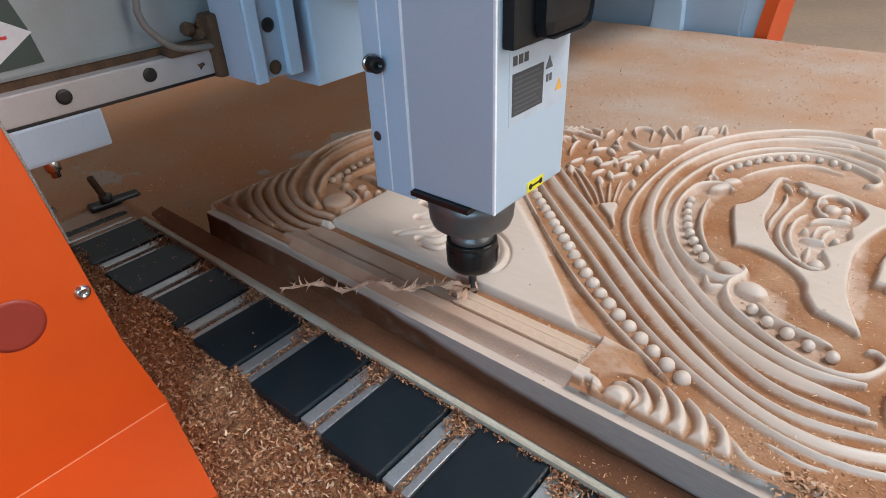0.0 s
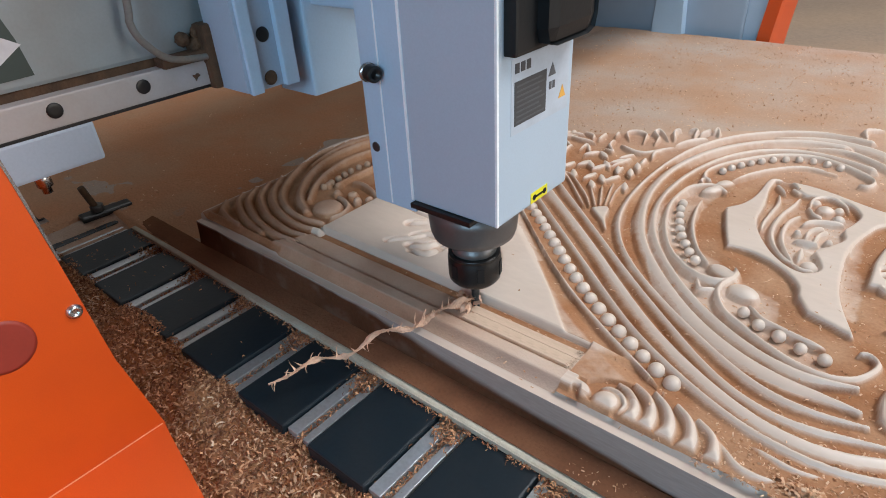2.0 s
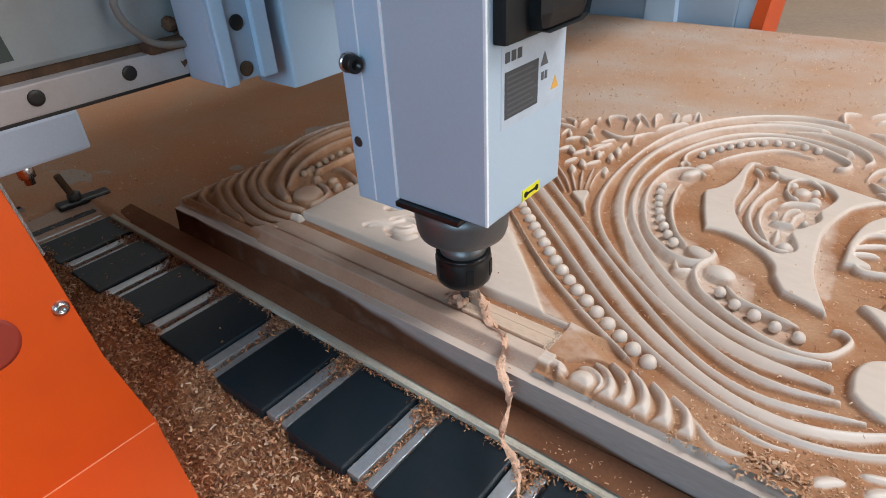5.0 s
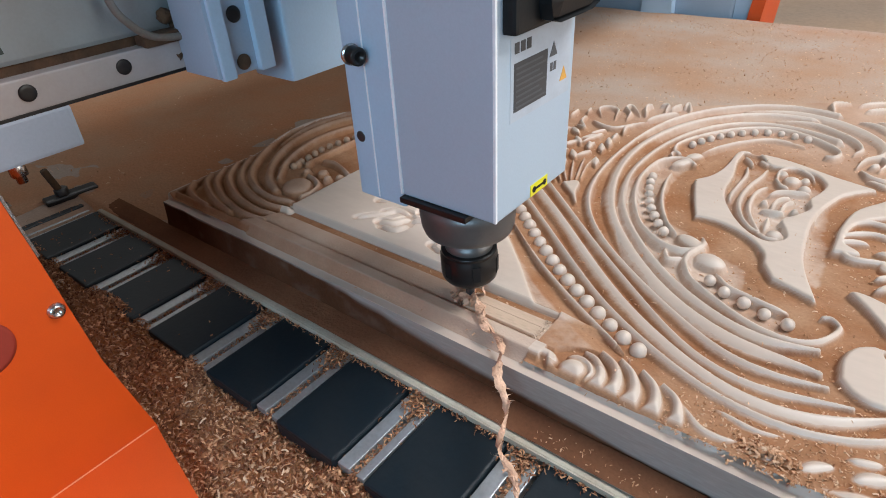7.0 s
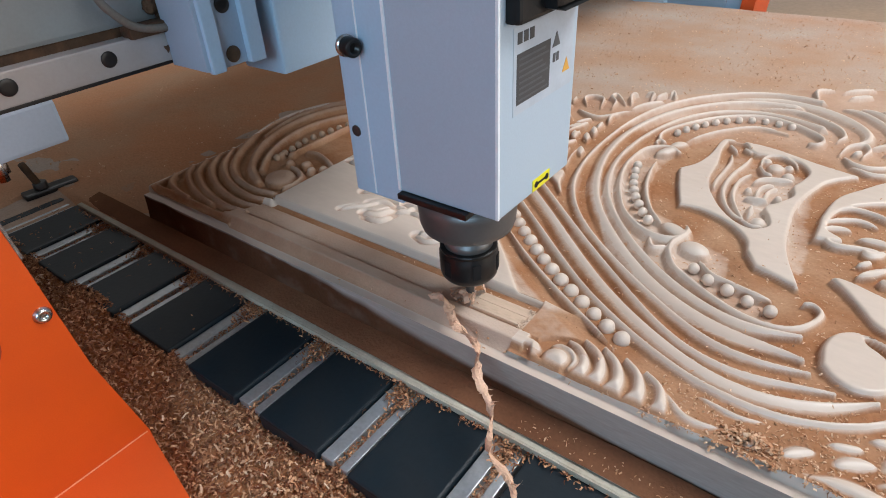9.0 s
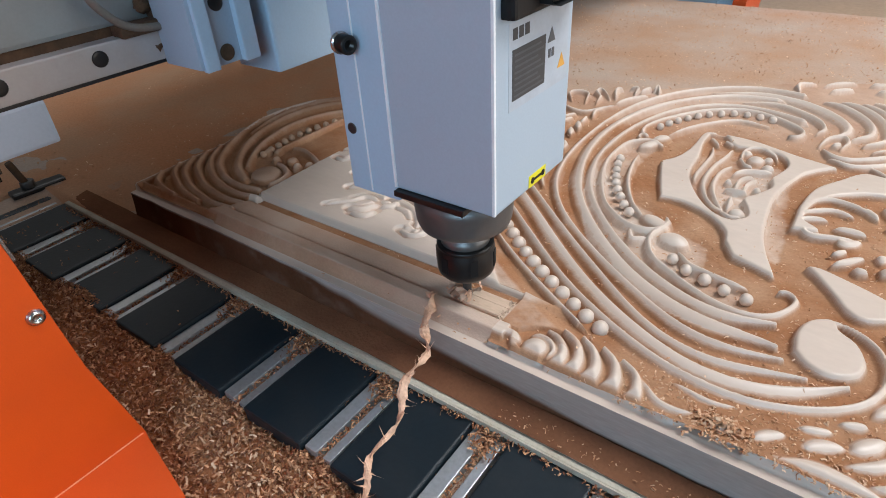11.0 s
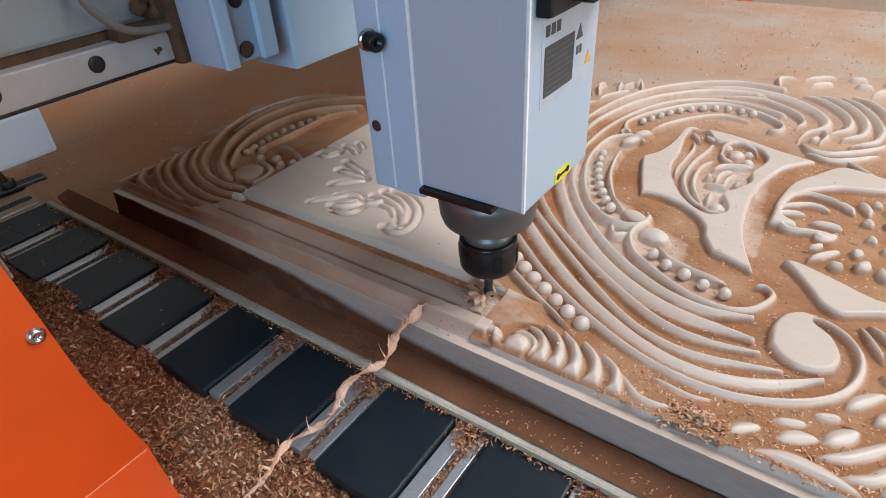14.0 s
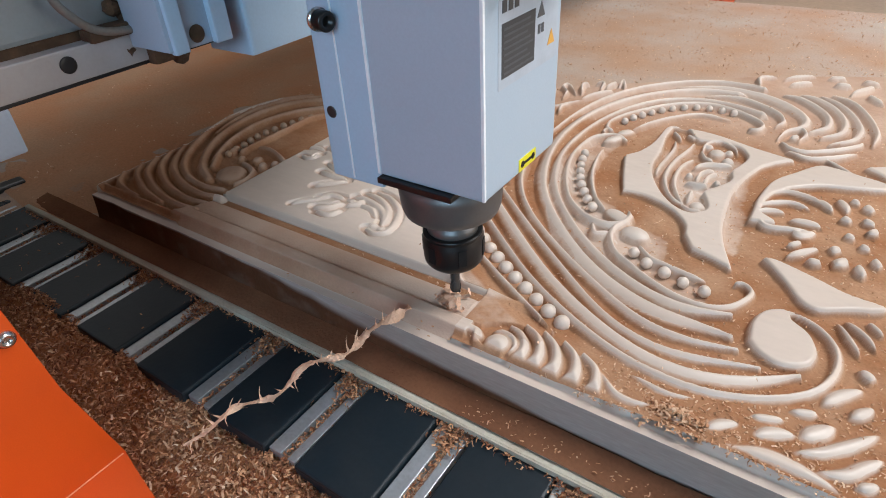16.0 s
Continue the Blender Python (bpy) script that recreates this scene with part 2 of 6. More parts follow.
def relief(name, xs, ys, z, mat, keep=None):
    """A sheet over a grid of places with the given heights."""
    nx, ny = len(xs), len(ys)
    co = np.stack([*np.meshgrid(xs, ys, indexing="ij"), z], -1).reshape(-1, 3)
    i = np.arange(nx * ny).reshape(nx, ny)
    quads = np.stack([i[:-1, :-1], i[1:, :-1], i[1:, 1:], i[:-1, 1:]], -1).reshape(-1, 4)
    if keep is not None:
        quads = quads[keep.reshape(-1)[quads].any(1)]
    used = np.unique(quads)
    back = np.zeros(nx * ny, int)
    back[used] = np.arange(len(used))
    co, quads = co[used], back[quads]
    data = bpy.data.meshes.new(name)
    data.vertices.add(len(co))
    data.vertices.foreach_set("co", co.astype(np.float32).ravel())
    data.loops.add(quads.size)
    data.loops.foreach_set("vertex_index", quads.astype(np.int32).ravel())
    data.polygons.add(len(quads))
    data.polygons.foreach_set("loop_start", np.arange(0, quads.size, 4, dtype=np.int32))
    data.polygons.foreach_set("loop_total", np.full(len(quads), 4, dtype=np.int32))
    data.polygons.foreach_set("use_smooth", np.ones(len(quads), dtype=bool))
    data.update(calc_edges=True)
    data.materials.append(mat)
    return new(name, data)


# ---- the room ----
# unseen shell: dark walls and ceiling limit stray light, openings suit the lamps
def room():
    def slab(name, x0, x1, y0, y1, z0, z1, mat, label):
        solid(name, box(bmesh.new(), x0, x1, y0, y1, z0, z1), mat, label, name.split("_")[0], kind="structure")
    slab("floor", -4.2, 4.6, -3.2, 5.6, -0.1, 0.0, CONCRETE, "concrete workshop floor under brown sawdust")
    bm = bmesh.new()
    box(bm, -4.2, -2.8, -3.2, 5.6, 3.6, 3.7)
    box(bm, -1.2, 1.1, -3.2, 5.6, 3.6, 3.7)
    box(bm, -2.8, -1.2, -3.2, -0.4, 3.6, 3.7)
    box(bm, -2.8, -1.2, 1.6, 5.6, 3.6, 3.7)
    box(bm, 2.8, 4.6, -3.2, 5.6, 3.6, 3.7)
    box(bm, 1.1, 2.8, -3.2, 0.35, 3.6, 3.7)
    box(bm, 1.1, 2.8, 2.05, 5.6, 3.6, 3.7)
    solid("ceiling", bm, PLASTER, "unseen workshop ceiling with openings above two lamps", "ceiling", kind="structure")
    slab("wall_west", -4.2, -4.0, -3.0, 5.4, 0.0, 3.6, PLASTER, "unseen plain plastered workshop wall")
    bm = bmesh.new()
    box(bm, -4.2, 1.0, -3.2, -3.0, 0.0, 3.6)
    box(bm, 2.8, 4.6, -3.2, -3.0, 0.0, 3.6)
    box(bm, 1.0, 2.8, -3.2, -3.0, 0.0, 1.4)
    box(bm, 1.0, 2.8, -3.2, -3.0, 2.8, 3.6)
    solid("wall_south", bm, PLASTER, "unseen plastered wall with one window opening", "wall", kind="structure")
    # wall with the wide doorway
    bm = bmesh.new()
    box(bm, 4.4, 4.6, -3.0, -0.3, 0.0, 3.6)
    box(bm, 4.4, 4.6, 3.5, 5.4, 0.0, 3.6)
    box(bm, 4.4, 4.6, -0.3, 3.5, 3.2, 3.6)
    box(bm, 4.4, 4.6, -0.3, 3.5, 0.0, 0.6)
    solid("wall_east", bm, PLASTER, "unseen plastered wall with a wide open bay", "wall", kind="structure")
    slab("wall_north", -4.2, 4.6, 5.4, 5.6, 0.0, 3.6, PLASTER, "unseen plain plastered workshop wall")


room()

# ---- the machine bed ----
PITCH, FIRST = 0.1028, 0.3725


def machine_bed():
    bed = thing("machine_bed", pose(0, 0, 0), "router bed of black strips and aluminium slots under sawdust", "machine bed")
    bm = bmesh.new()
    box(bm, -1.3, 1.7, -0.118, 1.44, 0.69, 0.778, 0.004)
    part("bed_frame", bm, ALU, bed, "aluminium bed profile")
    for side, y in (("near", -0.60), ("far", 1.44)):
        bm = bmesh.new()
        box(bm, -1.4, 1.8, y, y + (0.47 if side == "near" else 1.3), 0.60, 0.728 if side == "near" else 0.74, 0.004)
        # far one doubles as dusty ground beyond, browned for the shadowed strip there
        part("side_rail", bm, GREYBLUE if side == "near" else CONCRETE, bed, "painted steel side beam under wood chips")
    for x in (-1.2, 1.5):
        for y in (-0.5, 1.45):
            part("leg", box(bmesh.new(), x, x + 0.12, y, y + 0.12, 0.0, 0.62, 0.004), GREYBLUE, bed, "square steel leg")
    strip = None
    rail = None
    for k in range(-12, 12):
        x = FIRST + k * PITCH
        if strip is None:
            strip = mesh_of("strip", box(bmesh.new(), 0, 0.069, -0.1285, 1.43, 0.777, 0.7945, 0.002), RUBBER)
            rail = bmesh.new()
            box(rail, 0.0705, 0.0835, -0.1245, 1.43, 0.777, 0.7905, 0.0008)
            box(rail, 0.0905, 0.0985, -0.1245, 1.43, 0.777, 0.7895, 0.0008)
            rail = mesh_of("slot_rail", rail, ALU)
        for name, data in (("strip", strip), ("slot_rail", rail)):
            ob = new(name, data)
            ob.parent, ob.location = bed, (x, 0, 0)
    return bed


machine_bed()

# spoilboard that carries the workpiece
board = thing("spoilboard", pose(0, 0, 0.7947), "pale sacrificial board under the workpiece with dusty top", "spoilboard")
part("board_panel", box(bmesh.new(), -0.13, 1.6, -0.0325, 1.42, 0.0, 0.0058, 0.001), SPOIL, board)
part("edge_band", box(bmesh.new(), -0.13, 1.6, -0.034, -0.0325, 0.0, 0.0056, 0.0004), SPOIL, board, "pale worn edge band")


def bed_dust():
    """Sawdust drifts on the board, round the workpiece and on the side beam."""
    xs, ys = np.arange(-0.9, 1.5, 0.009), np.arange(-0.122, 1.43, 0.008)
    x, y = np.meshgrid(xs, ys, indexing="ij")
    near = np.clip((y + 0.030) / 0.012, 0, 1)
    z = 0.7995 + near * (0.0015 + 0.004 * grain_field(x + 3, y + 3, 0.09, 11)) + 0.003 * np.clip(x - 0.45, 0, 1) * grain_field(x + 2, y + 2, 0.05, 15)
    z = np.where(x < -0.12, z - 0.003 + 0.006 * (grain_field(x + 5, y + 5, 0.12, 13) - 0.35), z)
    apron = 0.780 + np.clip((-0.10 - x) / 0.10, 0, 1) * 0.0160 + 0.016 * np.clip((-0.16 - x) / 0.10, 0, 1) * (grain_field(x + 6, y + 6, 0.06, 17) - 0.45)
    z = np.where(y < -0.027, apron, z)
    tagged(relief("sawdust_drift", xs, ys, z, BEDDUST), "brown sawdust lying over the router bed", "sawdust", kind="stuff")
    xs, ys = np.arange(-0.75, 0.42, 0.007), np.arange(-0.125, 1.30, 0.007)
    x, y = np.meshgrid(xs, ys, indexing="ij")
    heap = grain_field(x + 7, y + 7, 0.16, 61, 4) - 0.06 - 2.0 * np.clip(y - 0.62, 0, 1) - 0.9 * np.clip((x - 0.10 + 0.12 * np.clip(y - 0.5, 0, 1)) / 0.22, 0, 1) - 0.30 * np.clip((0.06 - y) / 0.06, 0, 1) - 0.9 * np.clip(x + 0.16, 0, 1) * (y < 0)
    z2 = 0.8012 + 0.010 * np.clip(heap, -0.2, 0.5) + 0.0018 * (grain_field(x + 7, y + 7, 0.018, 63, 2) - 0.5)
    low = np.where((y < -0.027) & (x > -0.22), 0.02, 0.0)
    drift = relief("reddish_drift", xs, ys, z2 - low, HEAP, heap > -0.08)
    tagged(drift, "reddish sawdust drifted under the gantry", "sawdust", kind="stuff")
    xs, ys = np.arange(-1.3, 1.2, 0.006), np.arange(-0.59, -0.118, 0.006)
    x, y = np.meshgrid(xs, ys, indexing="ij")
    z = 0.736 + 0.022 * grain_field(x + 4, y + 4, 0.10, 21) + 0.006 * grain_field(x + 4, y + 4, 0.012, 25, 2) + (0.030 + 0.009 * np.clip((0.25 - x) / 0.25, 0, 1)) * np.clip((y + 0.215) / 0.08, 0, 1) + 0.014 * np.clip((y + 0.155) / 0.03, 0, 1) * (grain_field(x + 4, y + 4, 0.045, 27, 2) - 0.50)
    tagged(relief("wood_chip_heap", xs, ys, z, DUST), "heap of reddish wood chips on the side beam", "wood chips", kind="stuff")
    return xs, ys, z


HEAPX, HEAPY, HEAPZ = bed_dust()


def scatter(name, places, size, label, seed, mat=None):
    """Many small curled shavings at the given places, in one mesh."""
    rnd = np.random.RandomState(seed)
    n = len(places)
    a, tilt, roll = rnd.rand(n) * 6.283, rnd.randn(n) * 0.5, rnd.randn(n) * 0.5
    length, width = size * (0.5 + rnd.rand(n)) , size * (0.16 + 0.3 * rnd.rand(n))
    shape = np.array([(-0.5, -0.5, 0), (-0.5, 0.5, 0), (0, -0.5, 0.22), (0, 0.5, 0.22), (0.5, -0.5, 0), (0.5, 0.5, 0)])
    v = np.empty((n, 6, 3))
    for k, (u, w, h) in enumerate(shape):
        px, py, pz = u * length, w * width, h * length
        py, pz = py * np.cos(roll) - pz * np.sin(roll), py * np.sin(roll) + pz * np.cos(roll)
        px, pz = px * np.cos(tilt) - pz * np.sin(tilt), px * np.sin(tilt) + pz * np.cos(tilt)
        v[:, k] = np.stack([px * np.cos(a) - py * np.sin(a), px * np.sin(a) + py * np.cos(a), pz], -1) + places
    f = (np.arange(n)[:, None, None] * 6 + np.array([(0, 2, 3, 1), (2, 4, 5, 3)])[None]).reshape(-1, 4)
    data = bpy.data.meshes.new(name)
    data.from_pydata(v.reshape(-1, 3).tolist(), [], f.tolist())
    data.materials.append(mat or CHIP)
    return tagged(new(name, data), label, "wood chips", kind="stuff")


def chips():
    rnd = np.random.RandomState(5)
    n = 62000
    x, y = rnd.uniform(-0.25, 0.75, n), -0.120 - 0.36 * rnd.rand(n) ** 1.3
    i = np.clip(((x - HEAPX[0]) / 0.006).astype(int), 0, len(HEAPX) - 1)
    j = np.clip(((y - HEAPY[0]) / 0.006).astype(int), 0, len(HEAPY) - 1)
    spot = np.stack([x, y, HEAPZ[i, j] + 0.0015 + 0.003 * rnd.rand(n)], -1)
    pale = (rnd.rand(n) < 0.17 * grain_field(x + 4, y + 4, 0.05, 29, 2) ** 2) & (y < -0.135)
    scatter("chip_litter", spot[~pale], 0.0044, "loose reddish wood shavings on the side beam", 6)
    scatter("pale_shavings", spot[pale] + (0, 0, 0.002), 0.0052, "pale wood shavings among the reddish ones", 26, FLAKE)
    # chips in the bed's slots and along the board's edge
    n = 1800
    k = rnd.randint(-6, 5, n)
    x = FIRST + k * PITCH + np.where(rnd.rand(n) < 0.9, rnd.uniform(0.0835, 0.0925, n), rnd.uniform(0.06, 0.1, n))
    y = rnd.uniform(-0.128, -0.035, n)
    scatter("slot_litter", np.stack([x, y, np.full(n, 0.788)], -1), 0.0038, "sawdust and chips caught in the bed slots", 7)
    n = 1500
    k = rnd.randint(-5, 4, n)
    x, y = FIRST + k * PITCH + 0.086 + rnd.randn(n) * 0.008, -0.035 - np.abs(rnd.randn(n)) * 0.012
    scatter("slot_end_litter", np.stack([x, y, 0.7905 + 0.004 * rnd.rand(n)], -1), 0.0040, "chips piled where the slots meet the board", 18)
    n = 700
    x, y = rnd.uniform(-0.12, 0.75, n), -0.035 - np.abs(rnd.randn(n)) * 0.003
    scatter("edge_litter", np.stack([x, y, np.full(n, 0.797)], -1), 0.0032, "chips along the spoilboard's edge", 8)
    n = 4500
    x, y = rnd.uniform(-0.1, 1.2, n), rnd.uniform(0.3, 1.4, n)
    ok = y > outline_far(x) + 0.01
    scatter("bed_litter", np.stack([x[ok], y[ok], np.full(ok.sum(), 0.806)], -1), 0.0042, "scattered chips on the dusty bed", 9, PALECHIP)
    n = 5000
    x, y = rnd.uniform(0.1, 1.2, n), rnd.uniform(0.45, 1.42, n)
    ok = (y > outline_far(x) + 0.01) & (grain_field(x + 3, y + 3, 0.07, 71, 3) > 0.56)
    scatter("bed_crumbs", np.stack([x[ok], y[ok], np.full(ok.sum(), 0.8056)], -1), 0.0040, "crumbs of reddish sawdust in patches on the bed", 28, CRUMB)
    n = 1600
    x, y = rnd.uniform(-0.5, 0.12, n), rnd.uniform(-0.02, 0.9, n)
    ok = (y > outline_far(x) + 0.02) | (x < -0.04)
    scatter("drift_litter", np.stack([x[ok], y[ok], np.full(ok.sum(), 0.8035)], -1), 0.0050, "pale chips on the sawdust under the gantry", 23, PALECHIP)
    n = 420
    x, y = rnd.uniform(-0.30, 0.30, n) - 0.05, rnd.uniform(-0.126, -0.036, n)
    ok = rnd.rand(n) < np.clip(0.55 - 1.6 * (x + 0.1), 0.08, 1)
    scatter("strip_litter", np.stack([x[ok], y[ok], np.full(ok.sum(), 0.7956)], -1), 0.0032, "loose chips on the black strips", 24)
    n = 220
    x, y = rnd.uniform(0.56, 0.85, n), rnd.uniform(-0.026, -0.002, n)
    scatter("ledge_litter", np.stack([x, y, np.full(n, 0.8052)], -1), 0.0024, "chips beside the workpiece", 10, PALECHIP)


# ---- the carved workpiece ----
TOP, FOOT = 0.85, 0.7995
RIM = 0.0085
OVAL = (0.680, 0.373, 0.256, 0.325)


def outline_far(x):
    """The far boundary of the workpiece over x."""
    return np.interp(x, [-0.03, -0.004, 0.0236, 0.06, 0.264, 0.360, 0.429, 0.525, 0.625, 0.749, 1.2], [0.30, 0.333, 0.369, 0.392, 0.512, 0.588, 0.640, 0.700, 0.765, 0.825, 1.05])


def outline_left(y):
    """The end of the workpiece under the gantry over y."""
    return np.interp(y, [0.0, 0.075, 0.117, 0.140, 0.193, 0.234, 0.287, 0.330], [0.004, 0.002, 0.002, 0.004, -0.010, -0.0226, -0.019, -0.004])


def away(x, y, line):
    """Distance to a line of points, signed by its side, and how far along it the nearest place lies (0 to 1)."""
    best, side, along = np.full(x.shape, 9.0), np.zeros(x.shape), np.zeros(x.shape)
    n = len(line) - 1
    for k, (a, b) in enumerate(zip(line, line[1:])):
        d = b - a
        t = np.clip(((x - a[0]) * d[0] + (y - a[1]) * d[1]) / (d @ d + 1e-12), 0, 1)
        px, py = x - a[0] - t * d[0], y - a[1] - t * d[1]
        r = np.hypot(px, py)
        m = r < best
        best = np.where(m, r, best)
        side = np.where(m, np.sign(d[0] * py - d[1] * px), side)
        along = np.where(m, (k + t) / n, along)
    return best, side, along


class Carving:
    """Heights of the carved face, cut and raised motif by motif."""

    def __init__(self, xs, ys):
        self.x, self.y = np.meshgrid(xs, ys, indexing="ij")
        self.h = np.full(self.x.shape, -0.0115)
        self.xs, self.ys = xs, ys

    def window(self, cx, cy, r):
        i0, i1 = np.searchsorted(self.xs, (cx - r, cx + r))
        j0, j1 = np.searchsorted(self.ys, (cy - r, cy + r))
        return slice(i0, i1), slice(j0, j1)

    def leaf(self, cx, cy, length, width, angle, top=0.0, drop=0.009):
        """A pointed lump."""
        w = self.window(cx, cy, length)
        x, y = self.x[w] - cx, self.y[w] - cy
        c, s = math.cos(angle), math.sin(angle)
        u, v = x * c + y * s, -x * s + y * c
        half = width * np.clip(1 - (u / length) ** 2, 0, 1)
        r = np.abs(v) / (half + 1e-6)
        z = top - drop * (1 - np.sqrt(np.clip(1 - r * r, 0, 1))) - 0.002 * (u / length) ** 2
        self.h[w] = np.where((np.abs(u) < length) & (r < 1), np.maximum(self.h[w], z), self.h[w])

    def mound(self, cx, cy, rx, ry, angle=0.0, top=0.0, drop=0.009, flat=0.0):
        w = self.window(cx, cy, max(rx, ry))
        x, y = self.x[w] - cx, self.y[w] - cy
        c, s = math.cos(angle), math.sin(angle)
        r = np.hypot((x * c + y * s) / rx, (-x * s + y * c) / ry)
        q = np.clip((r - flat) / (1 - flat), 0, 1)
        z = top - drop * (1 - np.sqrt(1 - q * q))
        self.h[w] = np.where(r < 1, np.maximum(self.h[w], z), self.h[w])

    def sink(self, cx, cy, rx, ry, depth, angle=0.0):
        w = self.window(cx, cy, max(rx, ry))
        x, y = self.x[w] - cx, self.y[w] - cy
        c, s = math.cos(angle), math.sin(angle)
        r = np.hypot((x * c + y * s) / rx, (-x * s + y * c) / ry)
        self.h[w] = np.where(r < 1, np.minimum(self.h[w], depth), self.h[w])

    def ridge(self, points, width, top=0.0, drop=0.009, taper=0.0, full=1.4, swell=0.0):
        """A rounded bead of wood along a bent line; taper narrows and sinks its ends, swell widens it towards the last point."""
        line = bent(points, 8)
        lo, hi = line.min(0) - width, line.max(0) + width
        w = (slice(*np.searchsorted(self.xs, (lo[0], hi[0]))), slice(*np.searchsorted(self.ys, (lo[1], hi[1]))))
        d, side, along = away(self.x[w], self.y[w], line)
        half = width * (1 - taper * (2 * along - 1) ** 2) * (1 - swell * (1 - along))
        r = d / half
        z = top - drop * np.clip(r, 0, 1) ** full - 0.7 * taper * drop * (2 * along - 1) ** 6
        self.h[w] = np.where(r < 1, np.maximum(self.h[w], z), self.h[w])

    def hollow(self, corners, depth):
        """A flat sunk field inside a closed outline."""
        p = bent([*corners, corners[0]], 4)
        lo, hi = p.min(0), p.max(0)
        w = (slice(*np.searchsorted(self.xs, (lo[0], hi[0]))), slice(*np.searchsorted(self.ys, (lo[1], hi[1]))))
        x, y = self.x[w], self.y[w]
        inside = np.zeros(x.shape, bool)
        for a, b in zip(p, p[1:]):
            inside ^= ((a[1] > y) != (b[1] > y)) & (x < (b[0] - a[0]) * (y - a[1]) / (b[1] - a[1] + 1e-12) + a[0])
        d = away(x, y, p)[0]
        self.h[w] = np.where(inside, np.minimum(self.h[w], depth * np.clip(d / 0.003, 0, 1)), self.h[w])

    def ditch(self, points, width, depth):
        """A shallow hollow along a bent line."""
        line = bent(points, 6)
        lo, hi = line.min(0) - width, line.max(0) + width
        w = (slice(*np.searchsorted(self.xs, (lo[0], hi[0]))), slice(*np.searchsorted(self.ys, (lo[1], hi[1]))))
        d = away(self.x[w], self.y[w], line)[0]
        self.h[w] = np.where(d < width, np.minimum(self.h[w], depth * np.clip((width - d) / 0.0012, 0, 1)), self.h[w])

    def lip(self, points, inner, outer, top=0.0, drop=0.0095, fade=0.12, swell=1.9, relax=0):
        """A moulding along a line: it falls steeply on its left and swells gently on its right; fade narrows its last part."""
        line = bent(points, 6)
        for i in range(relax):
            line[1:-1] = 0.25 * line[:-2] + 0.5 * line[1:-1] + 0.25 * line[2:]
        m = max(inner, outer)
        lo, hi = line.min(0) - m, line.max(0) + m
        w = (slice(*np.searchsorted(self.xs, (lo[0], hi[0]))), slice(*np.searchsorted(self.ys, (lo[1], hi[1]))))
        d, side, along = away(self.x[w], self.y[w], line)
        thin = np.clip((1 - along) / fade, 0.12, 1) ** 0.7
        q = np.clip((d - 0.0006) / (np.where(side > 0, inner, outer) * thin), 0, 1)
        z = top - drop * np.where(side > 0, 1 - (1 - q) ** 2.2, q ** swell)
        self.h[w] = np.where((q < 1) & (along < 0.9995), np.maximum(self.h[w], z), self.h[w])

    def plate(self, corners, top=0.0, bevel=0.004):
        """A flat raised field with sloped edges, inside a closed outline."""
        p = bent([*corners, corners[0]], 5)
        lo, hi = p.min(0) - 0.015, p.max(0) + 0.015
        w = (slice(*np.searchsorted(self.xs, (lo[0], hi[0]))), slice(*np.searchsorted(self.ys, (lo[1], hi[1]))))
        x, y = self.x[w], self.y[w]
        inside = np.zeros(x.shape, bool)
        for a, b in zip(p, p[1:]):
            cross = ((a[1] > y) != (b[1] > y)) & (x < (b[0] - a[0]) * (y - a[1]) / (b[1] - a[1] + 1e-12) + a[0])
            inside ^= cross
        d = away(x, y, p)[0]
        d = np.where(inside, 0.0, d)
        z = top - 0.0125 * np.clip(d / bevel, 0, 1) ** 1.3
        self.h[w] = np.where(d < bevel, np.maximum(self.h[w], z), self.h[w])
        return w, inside


BEADLINE = [(0.20, 0.40), (0.285, 0.318), (0.3439, 0.2668), (0.4013, 0.2167), (0.4587, 0.1653), (0.5154, 0.1208), (0.5763, 0.0835), (0.6075, 0.0684)]

